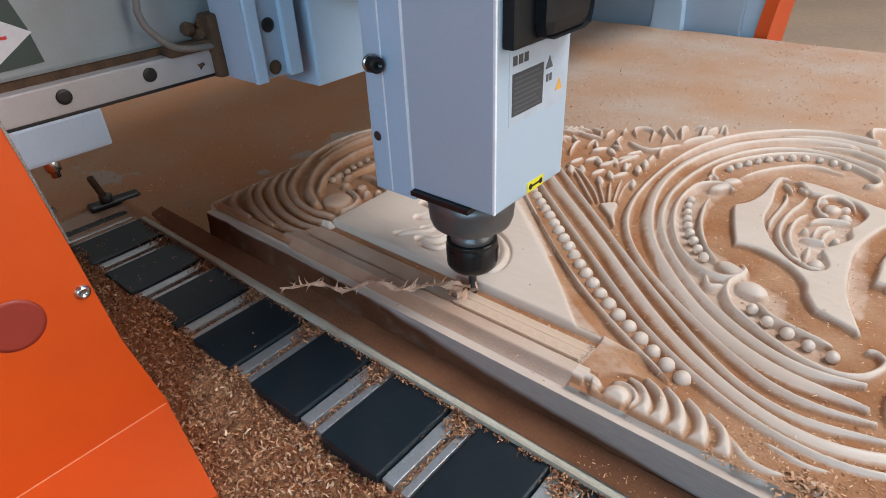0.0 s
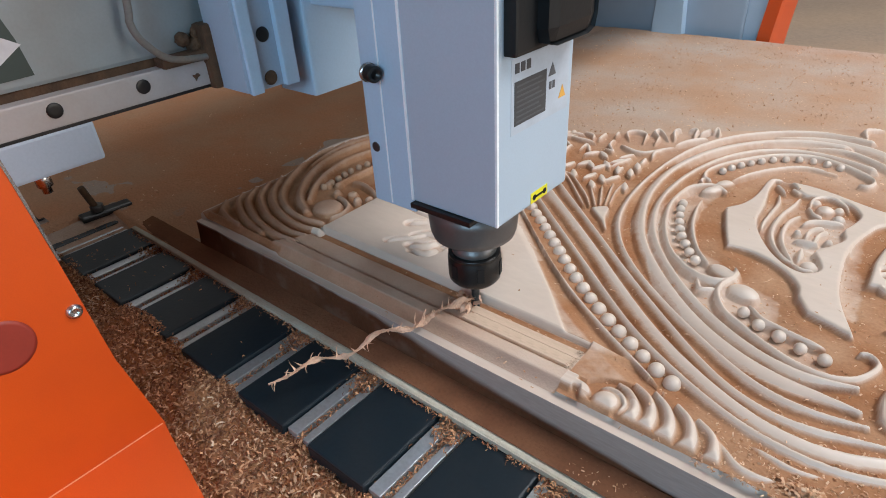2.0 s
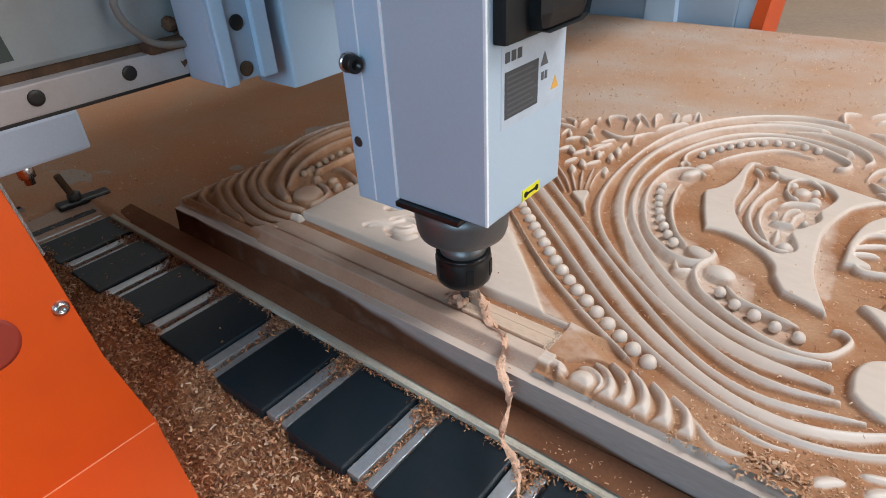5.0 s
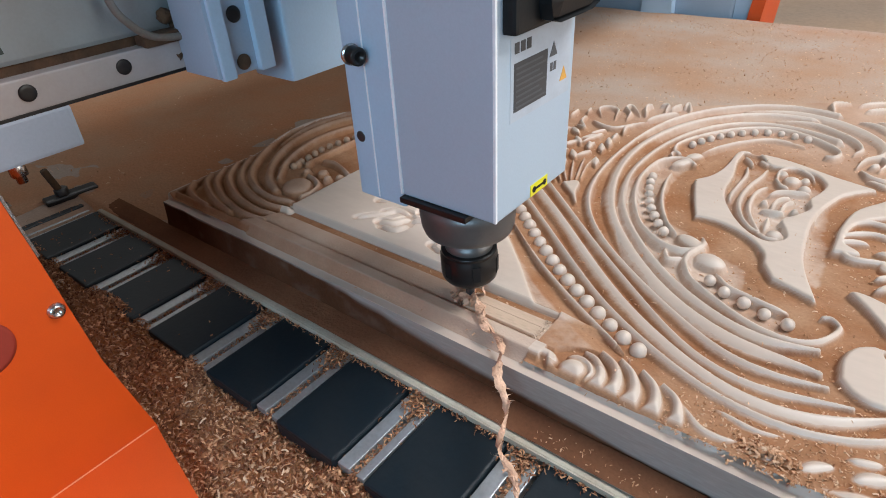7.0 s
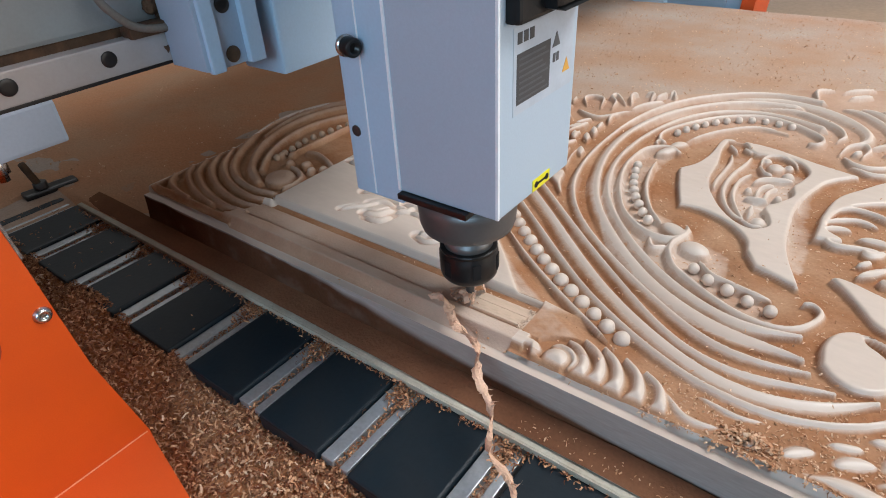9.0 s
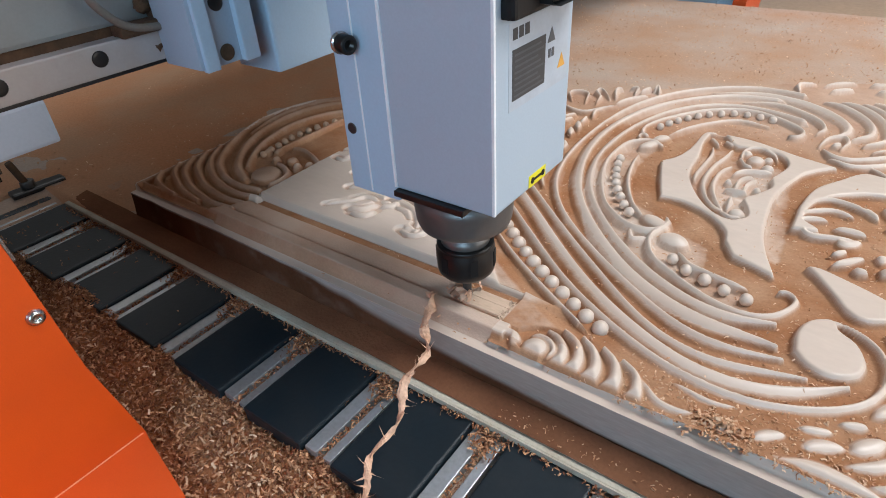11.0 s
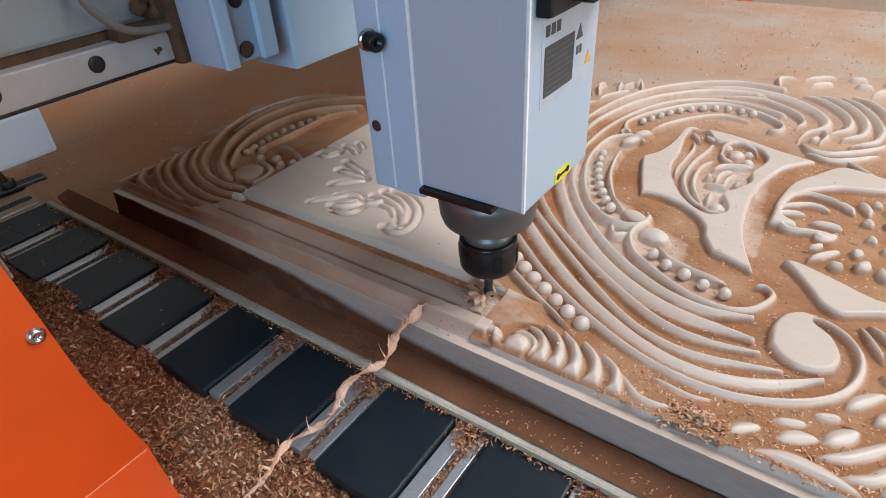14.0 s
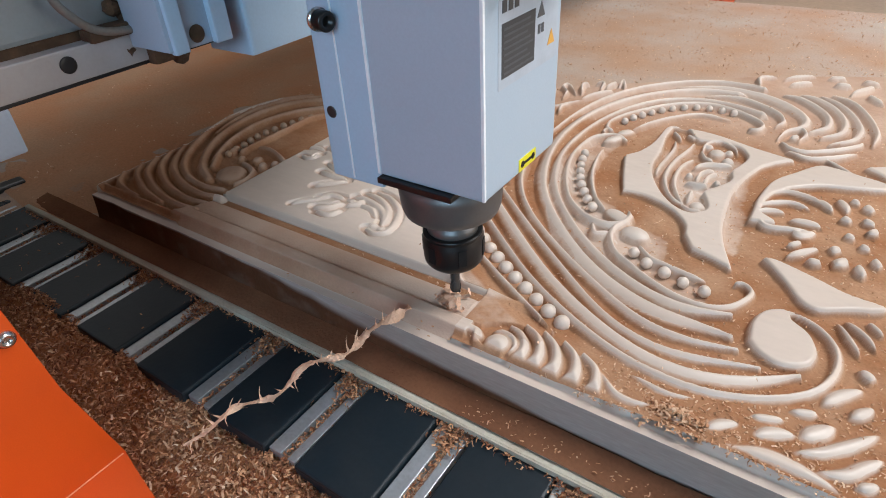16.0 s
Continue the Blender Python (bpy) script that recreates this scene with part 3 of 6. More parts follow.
# crests of the long mouldings, from the far side to the near end
CRESTS = {
    "bead_rim": [(0.1915, 0.3910), (0.2765, 0.3090), (0.3419, 0.2479), (0.4082, 0.1857), (0.4575, 0.1429), (0.5055, 0.1114), (0.5464, 0.0851), (0.5791, 0.0685), (0.6016, 0.0537)],
    "bead_lip": [(0.2085, 0.4090), (0.2935, 0.3270), (0.3447, 0.2825), (0.4073, 0.2300), (0.4718, 0.1752), (0.5243, 0.1307), (0.5559, 0.1034), (0.6222, 0.0676), (0.6572, 0.0550), (0.6800, 0.0515), (0.7011, 0.0499), (0.7203, 0.0515), (0.7380, 0.0568), (0.7547, 0.0651), (0.7709, 0.0755), (0.7865, 0.0904), (0.7952, 0.1131), (0.7956, 0.1380), (0.7869, 0.1578), (0.7688, 0.1702), (0.7544, 0.1705)],
    "outer_wave": [(0.2230, 0.4250), (0.3080, 0.3430), (0.3510, 0.3064), (0.4046, 0.2611), (0.4558, 0.2187), (0.5040, 0.1733), (0.5520, 0.1302), (0.5881, 0.1044), (0.6222, 0.0852), (0.6513, 0.0711), (0.6757, 0.0647), (0.6972, 0.0632), (0.7164, 0.0669), (0.7343, 0.0738), (0.7547, 0.0855), (0.7743, 0.1018)],
    "outer_fillet": [(0.2355, 0.4380), (0.3205, 0.3560), (0.3897, 0.2950), (0.4385, 0.2522), (0.4879, 0.2068), (0.5379, 0.1628), (0.5768, 0.1335), (0.6166, 0.0987), (0.6465, 0.0843), (0.6714, 0.0779), (0.6928, 0.0785), (0.7160, 0.0847), (0.7493, 0.0946)],
    "oval_rim": [(0.6424, 0.6952), (0.6055, 0.7050), (0.5698, 0.6980), (0.5358, 0.6786), (0.5033, 0.6517), (0.4737, 0.6156), (0.4490, 0.5670), (0.4330, 0.5005), (0.4323, 0.4243), (0.4320, 0.3723), (0.4405, 0.3214), (0.4494, 0.2843), (0.4712, 0.2446), (0.4974, 0.2136), (0.5283, 0.1849), (0.5691, 0.1531), (0.6381, 0.1071), (0.6641, 0.1003), (0.6875, 0.0971), (0.7081, 0.0998), (0.7313, 0.1064)],
    "oval_wave": [(0.6142, 0.6562), (0.5783, 0.6578), (0.5450, 0.6410), (0.5136, 0.6150), (0.4854, 0.5781), (0.4657, 0.5422), (0.4529, 0.4901), (0.4457, 0.4292), (0.4512, 0.3660), (0.4748, 0.2941), (0.4960, 0.2549), (0.5206, 0.2237), (0.5574, 0.1828), (0.5957, 0.1499), (0.6285, 0.1332), (0.6567, 0.1231), (0.6807, 0.1205), (0.7028, 0.1209), (0.7246, 0.1185)],
    "oval_fillet": [(0.6577, 0.5932), (0.6227, 0.6093), (0.5876, 0.6139), (0.5536, 0.6058), (0.5220, 0.5847), (0.4952, 0.5471), (0.4755, 0.4915), (0.4661, 0.4160), (0.4690, 0.3633), (0.4809, 0.3149), (0.4940, 0.2837), (0.5166, 0.2481), (0.5447, 0.2154), (0.5852, 0.1755), (0.6207, 0.1544), (0.6514, 0.1393), (0.6762, 0.1362), (0.6984, 0.1384), (0.7186, 0.1462)],
    "holder_left": [(0.5259, 0.4275), (0.5123, 0.4376), (0.4968, 0.4310), (0.4854, 0.4131), (0.4829, 0.3786), (0.4870, 0.3451), (0.5002, 0.3039), (0.5203, 0.2650), (0.5394, 0.2440), (0.5585, 0.2317), (0.5764, 0.2286), (0.5901, 0.2362), (0.5936, 0.2510), (0.5895, 0.2606)],
    "holder_left_in": [(0.5100, 0.3937), (0.5138, 0.3639), (0.5223, 0.3277), (0.5346, 0.2974), (0.5498, 0.2720), (0.5646, 0.2582)],
    "holder_far": [(0.4992, 0.4490), (0.4898, 0.4572), (0.4867, 0.4767), (0.4921, 0.4982), (0.5032, 0.5217), (0.5288, 0.5601), (0.5582, 0.5870), (0.5906, 0.5993), (0.6263, 0.5892), (0.6550, 0.5702), (0.6667, 0.5539), (0.6633, 0.5360), (0.6517, 0.5338)],
    "holder_far_in": [(0.5219, 0.4666), (0.5383, 0.5010), (0.5583, 0.5299), (0.5865, 0.5555), (0.6258, 0.5565)],
    "holder_near": [(0.5913, 0.2347), (0.5884, 0.2233), (0.5911, 0.2070), (0.6036, 0.1860), (0.6219, 0.1732), (0.6450, 0.1588), (0.6729, 0.1474), (0.6964, 0.1464), (0.7123, 0.1549), (0.7220, 0.1717), (0.7239, 0.1843), (0.7171, 0.1912), (0.7094, 0.1886)],
    "holder_near_in": [(0.6195, 0.2083), (0.6339, 0.1926), (0.6513, 0.1870), (0.6701, 0.1830), (0.6875, 0.1815)],
}
BEADS = {
    "main": [(0.3439, 0.2668), (0.3748, 0.2404), (0.4013, 0.2167), (0.4307, 0.1899), (0.4587, 0.1653), (0.4865, 0.1422), (0.5154, 0.1208), (0.5449, 0.1021), (0.5763, 0.0835), (0.6075, 0.0684)],
    "left": [(0.4923, 0.3816), (0.4977, 0.3564), (0.5089, 0.3236), (0.5200, 0.2998), (0.5320, 0.2814), (0.5468, 0.2611), (0.5553, 0.2537)],
    "far": [(0.4995, 0.4851), (0.5068, 0.5056), (0.5262, 0.5414), (0.5505, 0.5694), (0.5832, 0.5868), (0.6182, 0.5857), (0.6373, 0.5770)],
    "near": [(0.6111, 0.2035), (0.6264, 0.1895), (0.6419, 0.1828), (0.6562, 0.1781), (0.6739, 0.1720), (0.6924, 0.1690)],
}


def round_(t, half):
    return np.sqrt(np.clip(1 - (t / half) ** 2, 0, 1))


def softened(h):
    """Rounds the steps that the cutter's tip would round."""
    for axis in (0, 1):
        p = np.pad(h, [(1, 1) if a == axis else (0, 0) for a in (0, 1)], mode="edge")
        lo, hi = (p[:-2], p[2:]) if axis == 0 else (p[:, :-2], p[:, 2:])
        h = 0.76 * h + 0.12 * (lo + hi)
    return h


def carve(xs, ys):
    c = Carving(xs, ys)
    x, y = c.x, c.y
    rnd = np.random.RandomState(3)
    ox, oy, oa, ob = OVAL
    # long mouldings that sweep round the oval and on to the near end: a broad wave between two sharp fillets
    for name, inner, outer, top in (("bead_rim", 0.0050, 0.0062, -0.001), ("bead_lip", 0.0050, 0.0068, 0.0), ("outer_wave", 0.0060, 0.0125, 0.0), ("outer_fillet", 0.0048, 0.0075, 0.0), ("oval_rim", 0.0055, 0.0075, 0.0), ("oval_wave", 0.0062, 0.0130, 0.0), ("oval_fillet", 0.0050, 0.0085, 0.0)):
        c.lip(CRESTS[name], inner, outer, top, swell=1.15 if outer < 0.008 else 1.6, relax=40)
    for name, inner, outer in (("holder_left", 0.0045, 0.0055), ("holder_far", 0.0055, 0.0045), ("holder_near", 0.0045, 0.0052)):
        c.lip(CRESTS[name], inner, outer, 0.0, 0.009, 0.05, 1.3)
    for name in ("holder_left_in", "holder_far_in", "holder_near_in"):
        c.ridge(CRESTS[name], 0.0046, 0.0, 0.009, 0.5)
    line = bent(BEADLINE, 10)
    d, side, along = away(x, y, line)
    s = d * side
    # flat field between the straight border and the beads, stepped down beside them
    field = (y > 0.073) & (x > 0.172) & (s < -0.018) & (y < 0.36)
    step = np.clip(((x - 0.4241) * 0.733 + (y - 0.1538) * 0.681) / 0.004, 0, 1)
    z = -0.0032 * step - 0.0075 * np.clip((s + 0.036) / 0.018, 0, 1)
    c.h = np.where(field, z, c.h)
    tail = (x > 0.529) & (x < 0.60) & (y > 0.0302) & (y <= 0.074) & (s < -0.014)
    c.h = np.where(tail, -0.0042 + 0.0042 * np.clip((y - 0.066) / 0.007, 0, 1) - 0.0065 * np.clip((s + 0.034) / 0.020, 0, 1) - 0.002 * np.clip((x - 0.575) / 0.03, 0, 1), c.h)
    # straight border along the near edge
    border = ((x < 0.529) | ((y < 0.0302) & (x < 0.540))) & (y < 0.0735) & (x > 0.168 - 0.6 * np.clip(0.05 - y, 0, 1))
    prof = np.interp(y, [0, RIM, 0.0110, 0.0135, 0.0158, 0.0172, 0.030, 0.0305, 0.058, 0.0605, 0.070, 0.0735], [-0.0125, -0.0125, -0.0108, -0.0078, -0.0035, -0.0006, -0.0010, -0.006, -0.006, -0.0115, -0.0105, 0.0])
    prof = prof + np.where((y > 0.0305) & (y < 0.058), 0.0035 * round_(y - 0.0445, 0.0137), 0)
    c.h = np.where(border, prof, c.h)
    c.h = np.where(y < RIM, -0.0125, c.h)
    # scrolled corner: crescents nested about an eye, their tails carried on along the end
    corner = (x < 0.170) & ~border & (y < 0.40) & (y > RIM)
    c.h = np.where(corner, -0.0118, c.h)
    c.h = np.where(corner & (y < 0.0185), np.interp(y, [RIM, 0.0135, 0.0165], [-0.0125, -0.0078, -0.004]), c.h)
    for pts, w in (
        ([(0.0056, 0.0463), (0.0240, 0.0286), (0.0514, 0.0206), (0.0761, 0.0183)], 0.0066),
        ([(0.0050, 0.0740), (0.0189, 0.0570), (0.0470, 0.0411), (0.0796, 0.0296), (0.1164, 0.0232)], 0.0072),
        ([(0.0050, 0.0949), (0.0268, 0.0668), (0.0568, 0.0494), (0.0929, 0.0367), (0.1332, 0.0305), (0.1683, 0.0334)], 0.0082),
        ([(0.0066, 0.1144), (0.0298, 0.0849), (0.0629, 0.0638), (0.1009, 0.0500), (0.1413, 0.0449), (0.1673, 0.0484)], 0.0084),
        ([(0.0062, 0.1375), (0.0340, 0.1019), (0.0698, 0.0776), (0.1067, 0.0648), (0.1430, 0.0605), (0.1719, 0.0663)], 0.0084),
        ([(0.030, 0.365), (-0.0023, 0.3260), (-0.0163, 0.2853), (-0.0177, 0.2327), (-0.0004, 0.1756), (0.0296, 0.1265), (0.0585, 0.0983), (0.0935, 0.0805), (0.1293, 0.0751), (0.1602, 0.0800)], 0.0086),
        ([(0.090, 0.380), (0.0457, 0.3461), (0.0186, 0.3111), (0.0086, 0.2624), (0.0152, 0.2084), (0.0355, 0.1621), (0.0629, 0.1266), (0.0898, 0.1040), (0.1188, 0.0901)], 0.0100),
        ([(0.112, 0.350), (0.0717, 0.3194), (0.0486, 0.2825), (0.0398, 0.2348), (0.0501, 0.1845), (0.0701, 0.1440), (0.0944, 0.1155)], 0.0068),
        ([(0.060, 0.374), (0.0160, 0.336), (-0.0030, 0.294), (-0.0040, 0.240), (0.012, 0.188)], 0.0050),
        ([(0.120, 0.330), (0.0963, 0.2968), (0.0933, 0.2622), (0.0938, 0.2179), (0.0928, 0.1879), (0.0930, 0.1679)], 0.0046),
        ([(0.1246, 0.1407), (0.1417, 0.1372), (0.1573, 0.1263), (0.1634, 0.1092), (0.1609, 0.0964)], 0.0056),
        ([(0.1868, 0.1558), (0.1798, 0.1384), (0.1813, 0.1140), (0.1853, 0.0844)], 0.0085),
        ([(0.1085, 0.1840), (0.1280, 0.1863), (0.1651, 0.1715), (0.1858, 0.1537)], 0.0066),
    ):
        c.ridge(pts, w, 0.0, 0.0115, 0.05, 1.5)
    ends = [(float(outline_left(v)) + 0.004, v) for v in (0.012, 0.04, 0.075, 0.117, 0.145, 0.193, 0.234, 0.287, 0.325)]
    c.ridge(ends, 0.0075, -0.0025, 0.008, 0.0, 2.2)
    c.mound(0.1333, 0.1133, 0.0225, 0.0195, -0.5, 0.0, 0.007, 0.35)
    for lx, ly, r in ((0.0803, 0.1612, 0.006), (0.0930, 0.1679, 0.006), (0.1323, 0.1578, 0.008), (0.1500, 0.1500, 0.006), (0.1613, 0.1603, 0.006), (0.110, 0.150, 0.006)):
        c.mound(lx, ly, r, r * 1.2, 0.4, -0.001, 0.008)
    # leaf sprays cut into the flat field: each leaf lies in a hollow of its own
    sprays = (
        ([(0.2598, 0.0945), (0.2687, 0.1054), (0.2783, 0.1139), (0.2892, 0.1305)], 0.0050),
        ([(0.2879, 0.1019), (0.3020, 0.1071), (0.3120, 0.1243)], 0.0062),
        ([(0.2971, 0.0959), (0.3147, 0.0978), (0.3197, 0.1117)], 0.0062),
        ([(0.2783, 0.1213), (0.2883, 0.1315), (0.3042, 0.1331)], 0.0056),
        ([(0.2546, 0.1389), (0.2637, 0.1488), (0.2808, 0.1649)], 0.0068),
        ([(0.2352, 0.1695), (0.2559, 0.1674), (0.2770, 0.1693)], 0.0062),
        ([(0.2265, 0.1913), (0.2518, 0.1822), (0.2664, 0.1783)], 0.0056),
        ([(0.1813, 0.1906), (0.1966, 0.1895), (0.2016, 0.2054)], 0.0056),
        ([(0.1740, 0.2117), (0.1803, 0.2172), (0.1954, 0.2175)], 0.0056),
        ([(0.1939, 0.2246), (0.2068, 0.2238), (0.2214, 0.2163)], 0.0056),
        ([(0.2036, 0.2420), (0.2202, 0.2311)], 0.0048),
        ([(0.3181, 0.1221), (0.3276, 0.1304), (0.3283, 0.1395)], 0.0066),
        ([(0.3139, 0.1416), (0.3295, 0.1431), (0.3502, 0.1376), (0.3701, 0.1244), (0.3755, 0.1117)], 0.0054),
        ([(0.3194, 0.1553), (0.3435, 0.1511), (0.3645, 0.1375), (0.3758, 0.1210), (0.3779, 0.1105)], 0.0054),
        ([(0.3292, 0.1639), (0.3547, 0.1575), (0.3763, 0.1415), (0.3890, 0.1196), (0.3910, 0.1005), (0.3822, 0.0929), (0.3676, 0.0968)], 0.0060),
        ([(0.3320, 0.1301), (0.3493, 0.1287), (0.3621, 0.1197)], 0.0048),
    )
    for pts, w in sprays:
        c.ditch(pts, w * 1.22, -0.0042)
    for pts, w in sprays:
        c.ridge(pts, w, 0.0016, 0.0062, 0.6, 2.2)
    c.mound(0.3730, 0.1025, 0.0066, 0.0060, 0, 0.002, 0.006)
    # shell of five lobes on the near edge
    c.sink(0.608, 0.028, 0.062, 0.024, -0.0115, 0.02)
    c.lip([(0.5464, 0.0228), (0.5510, 0.0153), (0.5600, 0.0100), (0.5750, 0.0085)], 0.0045, 0.0040, 0.0, 0.010, 0.3, 1.3)
    c.ridge([(0.530, 0.0236), (0.540, 0.0236), (0.5475, 0.0225), (0.5520, 0.0185)], 0.0064, -0.0006, 0.011, 0.0, 2.6)
    c.mound(0.5690, 0.0195, 0.0125, 0.0125, 0, 0.001, 0.0115)
    c.ridge([(0.5600, 0.0290), (0.5680, 0.0320), (0.5770, 0.0300), (0.5830, 0.0220), (0.5815, 0.0130)], 0.0046, 0.0005, 0.010, 0.5)
    for pts, w in (
        ([(0.5702, 0.0403), (0.5812, 0.0368), (0.5899, 0.0249), (0.5906, 0.0114)], 0.0064),
        ([(0.5808, 0.0480), (0.5948, 0.0401), (0.6029, 0.0243), (0.6022, 0.0100)], 0.0068),
        ([(0.5968, 0.0483), (0.6093, 0.0393), (0.6174, 0.0238), (0.6170, 0.0100)], 0.0070),
        ([(0.6150, 0.0460), (0.6269, 0.0371), (0.6338, 0.0222), (0.6339, 0.0100)], 0.0070),
        ([(0.6325, 0.0410), (0.6450, 0.0327), (0.6510, 0.0185), (0.6508, 0.0090)], 0.0066),
    ):
        c.ridge(pts, w * 1.45, 0.0005, 0.0115, 0.0, 2.0, 0.70)
    c.ridge([(0.6482, 0.0343), (0.6650, 0.0187), (0.6795, 0.0164), (0.6940, 0.0210)], 0.0072, -0.001, 0.010, 0.8)
    c.ridge([(0.6687, 0.0413), (0.6845, 0.0379), (0.7010, 0.0367), (0.7170, 0.0421)], 0.0050, -0.001, 0.009, 0.7)
    # medallion: concave-sided plate with a leaf spray let into it
    star = [(0.543, 0.384), (0.5435, 0.379), (0.557, 0.3365), (0.5695, 0.3030), (0.5715, 0.3005), (0.591, 0.3017), (0.6126, 0.2949), (0.6324, 0.2822), (0.6474, 0.2640), (0.6526, 0.2455), (0.6550, 0.2410), (0.664, 0.2260), (0.6685, 0.2235), (0.6847, 0.2177), (0.6985, 0.2122), (0.6995, 0.2135), (0.6845, 0.2515), (0.6753, 0.2916), (0.6715, 0.3597), (0.6836, 0.4182), (0.695, 0.440), (0.712, 0.459), (0.711, 0.461), (0.672, 0.472), (0.622, 0.491), (0.580, 0.495), (0.5627, 0.4893), (0.5615, 0.455), (0.560, 0.4277), (0.554, 0.402)]
    c.plate(star, 0.0, 0.0045)
    c.hollow([(0.5669, 0.4922), (0.5858, 0.4963), (0.6028, 0.4715), (0.6168, 0.4696), (0.6350, 0.4759), (0.6558, 0.4689), (0.6699, 0.4450), (0.6664, 0.4179), (0.6615, 0.3990), (0.6659, 0.3783), (0.6567, 0.3551), (0.6466, 0.3376), (0.6536, 0.3207), (0.6585, 0.3009), (0.6459, 0.2856), (0.6273, 0.2918), (0.6059, 0.3140), (0.5860, 0.3479), (0.5771, 0.3756), (0.5739, 0.4177), (0.5674, 0.4618)], -0.0090)
    for pts, w in (
        ([(0.5817, 0.4560), (0.5870, 0.4306), (0.5866, 0.3981), (0.5860, 0.3723), (0.5882, 0.3572)], 0.0042),
        ([(0.6041, 0.4588), (0.6028, 0.4339), (0.5979, 0.4044), (0.5968, 0.3751), (0.6004, 0.3483), (0.6102, 0.3238), (0.6229, 0.3069), (0.6345, 0.3027)], 0.0052),
        ([(0.6151, 0.4124), (0.6084, 0.3900), (0.6083, 0.3638), (0.6132, 0.3404), (0.6240, 0.3174), (0.6329, 0.3045)], 0.0046),
        ([(0.5724, 0.4808), (0.5867, 0.4626)], 0.0042),
        ([(0.5906, 0.4786), (0.6015, 0.4688)], 0.0040),
        ([(0.6187, 0.4409), (0.6169, 0.4583), (0.6230, 0.4711), (0.6350, 0.4759), (0.6502, 0.4657), (0.6569, 0.4516)], 0.0036),
        ([(0.6170, 0.4400), (0.6266, 0.4223), (0.6356, 0.4188)], 0.0040),
        ([(0.6218, 0.3942), (0.6323, 0.4068), (0.6574, 0.4177)], 0.0048),
        ([(0.6312, 0.3629), (0.6323, 0.3823), (0.6423, 0.3961)], 0.0040),
        ([(0.6399, 0.3618), (0.6416, 0.3766), (0.6475, 0.3894)], 0.0038),
        ([(0.6229, 0.3535), (0.6366, 0.3539), (0.6450, 0.3557)], 0.0038),
        ([(0.6333, 0.3372), (0.6359, 0.3145)], 0.0050),
        ([(0.6316, 0.3010), (0.6425, 0.2941), (0.6540, 0.2969)], 0.0038),
    ):
        c.ridge(pts, w, 0.0005, 0.0095, 0.4)
    for lx, ly, r in ((0.6346, 0.4444, 0.0100), (0.6220, 0.4563, 0.0066), (0.6473, 0.4497, 0.0060), (0.6510, 0.4275, 0.0075), (0.6216, 0.3715, 0.0045), (0.6529, 0.3663, 0.0050), (0.6469, 0.3073, 0.0085)):
        c.mound(lx, ly, r, r, 0, 0.0, 0.008)
    # scrolls that carry the inner rows of beads
    c.mound(0.583, 0.249, 0.020, 0.010, -0.55, 0.0, 0.009)
    c.mound(0.609, 0.227, 0.016, 0.012, -0.3, 0.0, 0.009)
    c.mound(0.512, 0.427, 0.017, 0.0090, 0.9, 0.0, 0.009)
    c.mound(0.518, 0.452, 0.014, 0.0095, 0.9, 0.0, 0.009)
    c.ridge([(0.4960, 0.4360), (0.4900, 0.4470), (0.4930, 0.4560)], 0.0040, -0.001, 0.008, 0.5)
    c.ridge([(0.5650, 0.2240), (0.5740, 0.2080), (0.5860, 0.2160)], 0.0050, -0.001, 0.008, 0.5)
    # big scroll at the foot of the oval
    c.plate([(0.7365, 0.1204), (0.7344, 0.1419), (0.7393, 0.1608), (0.7524, 0.1702), (0.7581, 0.1599), (0.7717, 0.1488), (0.7786, 0.1312), (0.7760, 0.1160), (0.7660, 0.1080), (0.7548, 0.1066), (0.7441, 0.1120)], 0.0, 0.006)
    # petalled field beyond the medallion, between two plates
    c.plate([(0.7003, 0.3045), (0.6997, 0.3296), (0.6993, 0.3522), (0.7055, 0.3957), (0.7233, 0.4281), (0.7422, 0.4573), (0.7591, 0.4583), (0.7816, 0.4519), (0.8073, 0.4437), (0.8080, 0.4299), (0.7738, 0.4182), (0.7480, 0.4099), (0.7232, 0.3906), (0.7096, 0.3718), (0.7037, 0.3491), (0.7047, 0.3233), (0.7202, 0.3095)], 0.0, 0.0045)
    c.plate([(0.7251, 0.2396), (0.7369, 0.2393), (0.7655, 0.2286), (0.7921, 0.2171), (0.8195, 0.2121), (0.7939, 0.1971), (0.7750, 0.1859), (0.7619, 0.1908), (0.7511, 0.2064), (0.7367, 0.2263)], 0.0, 0.0045)
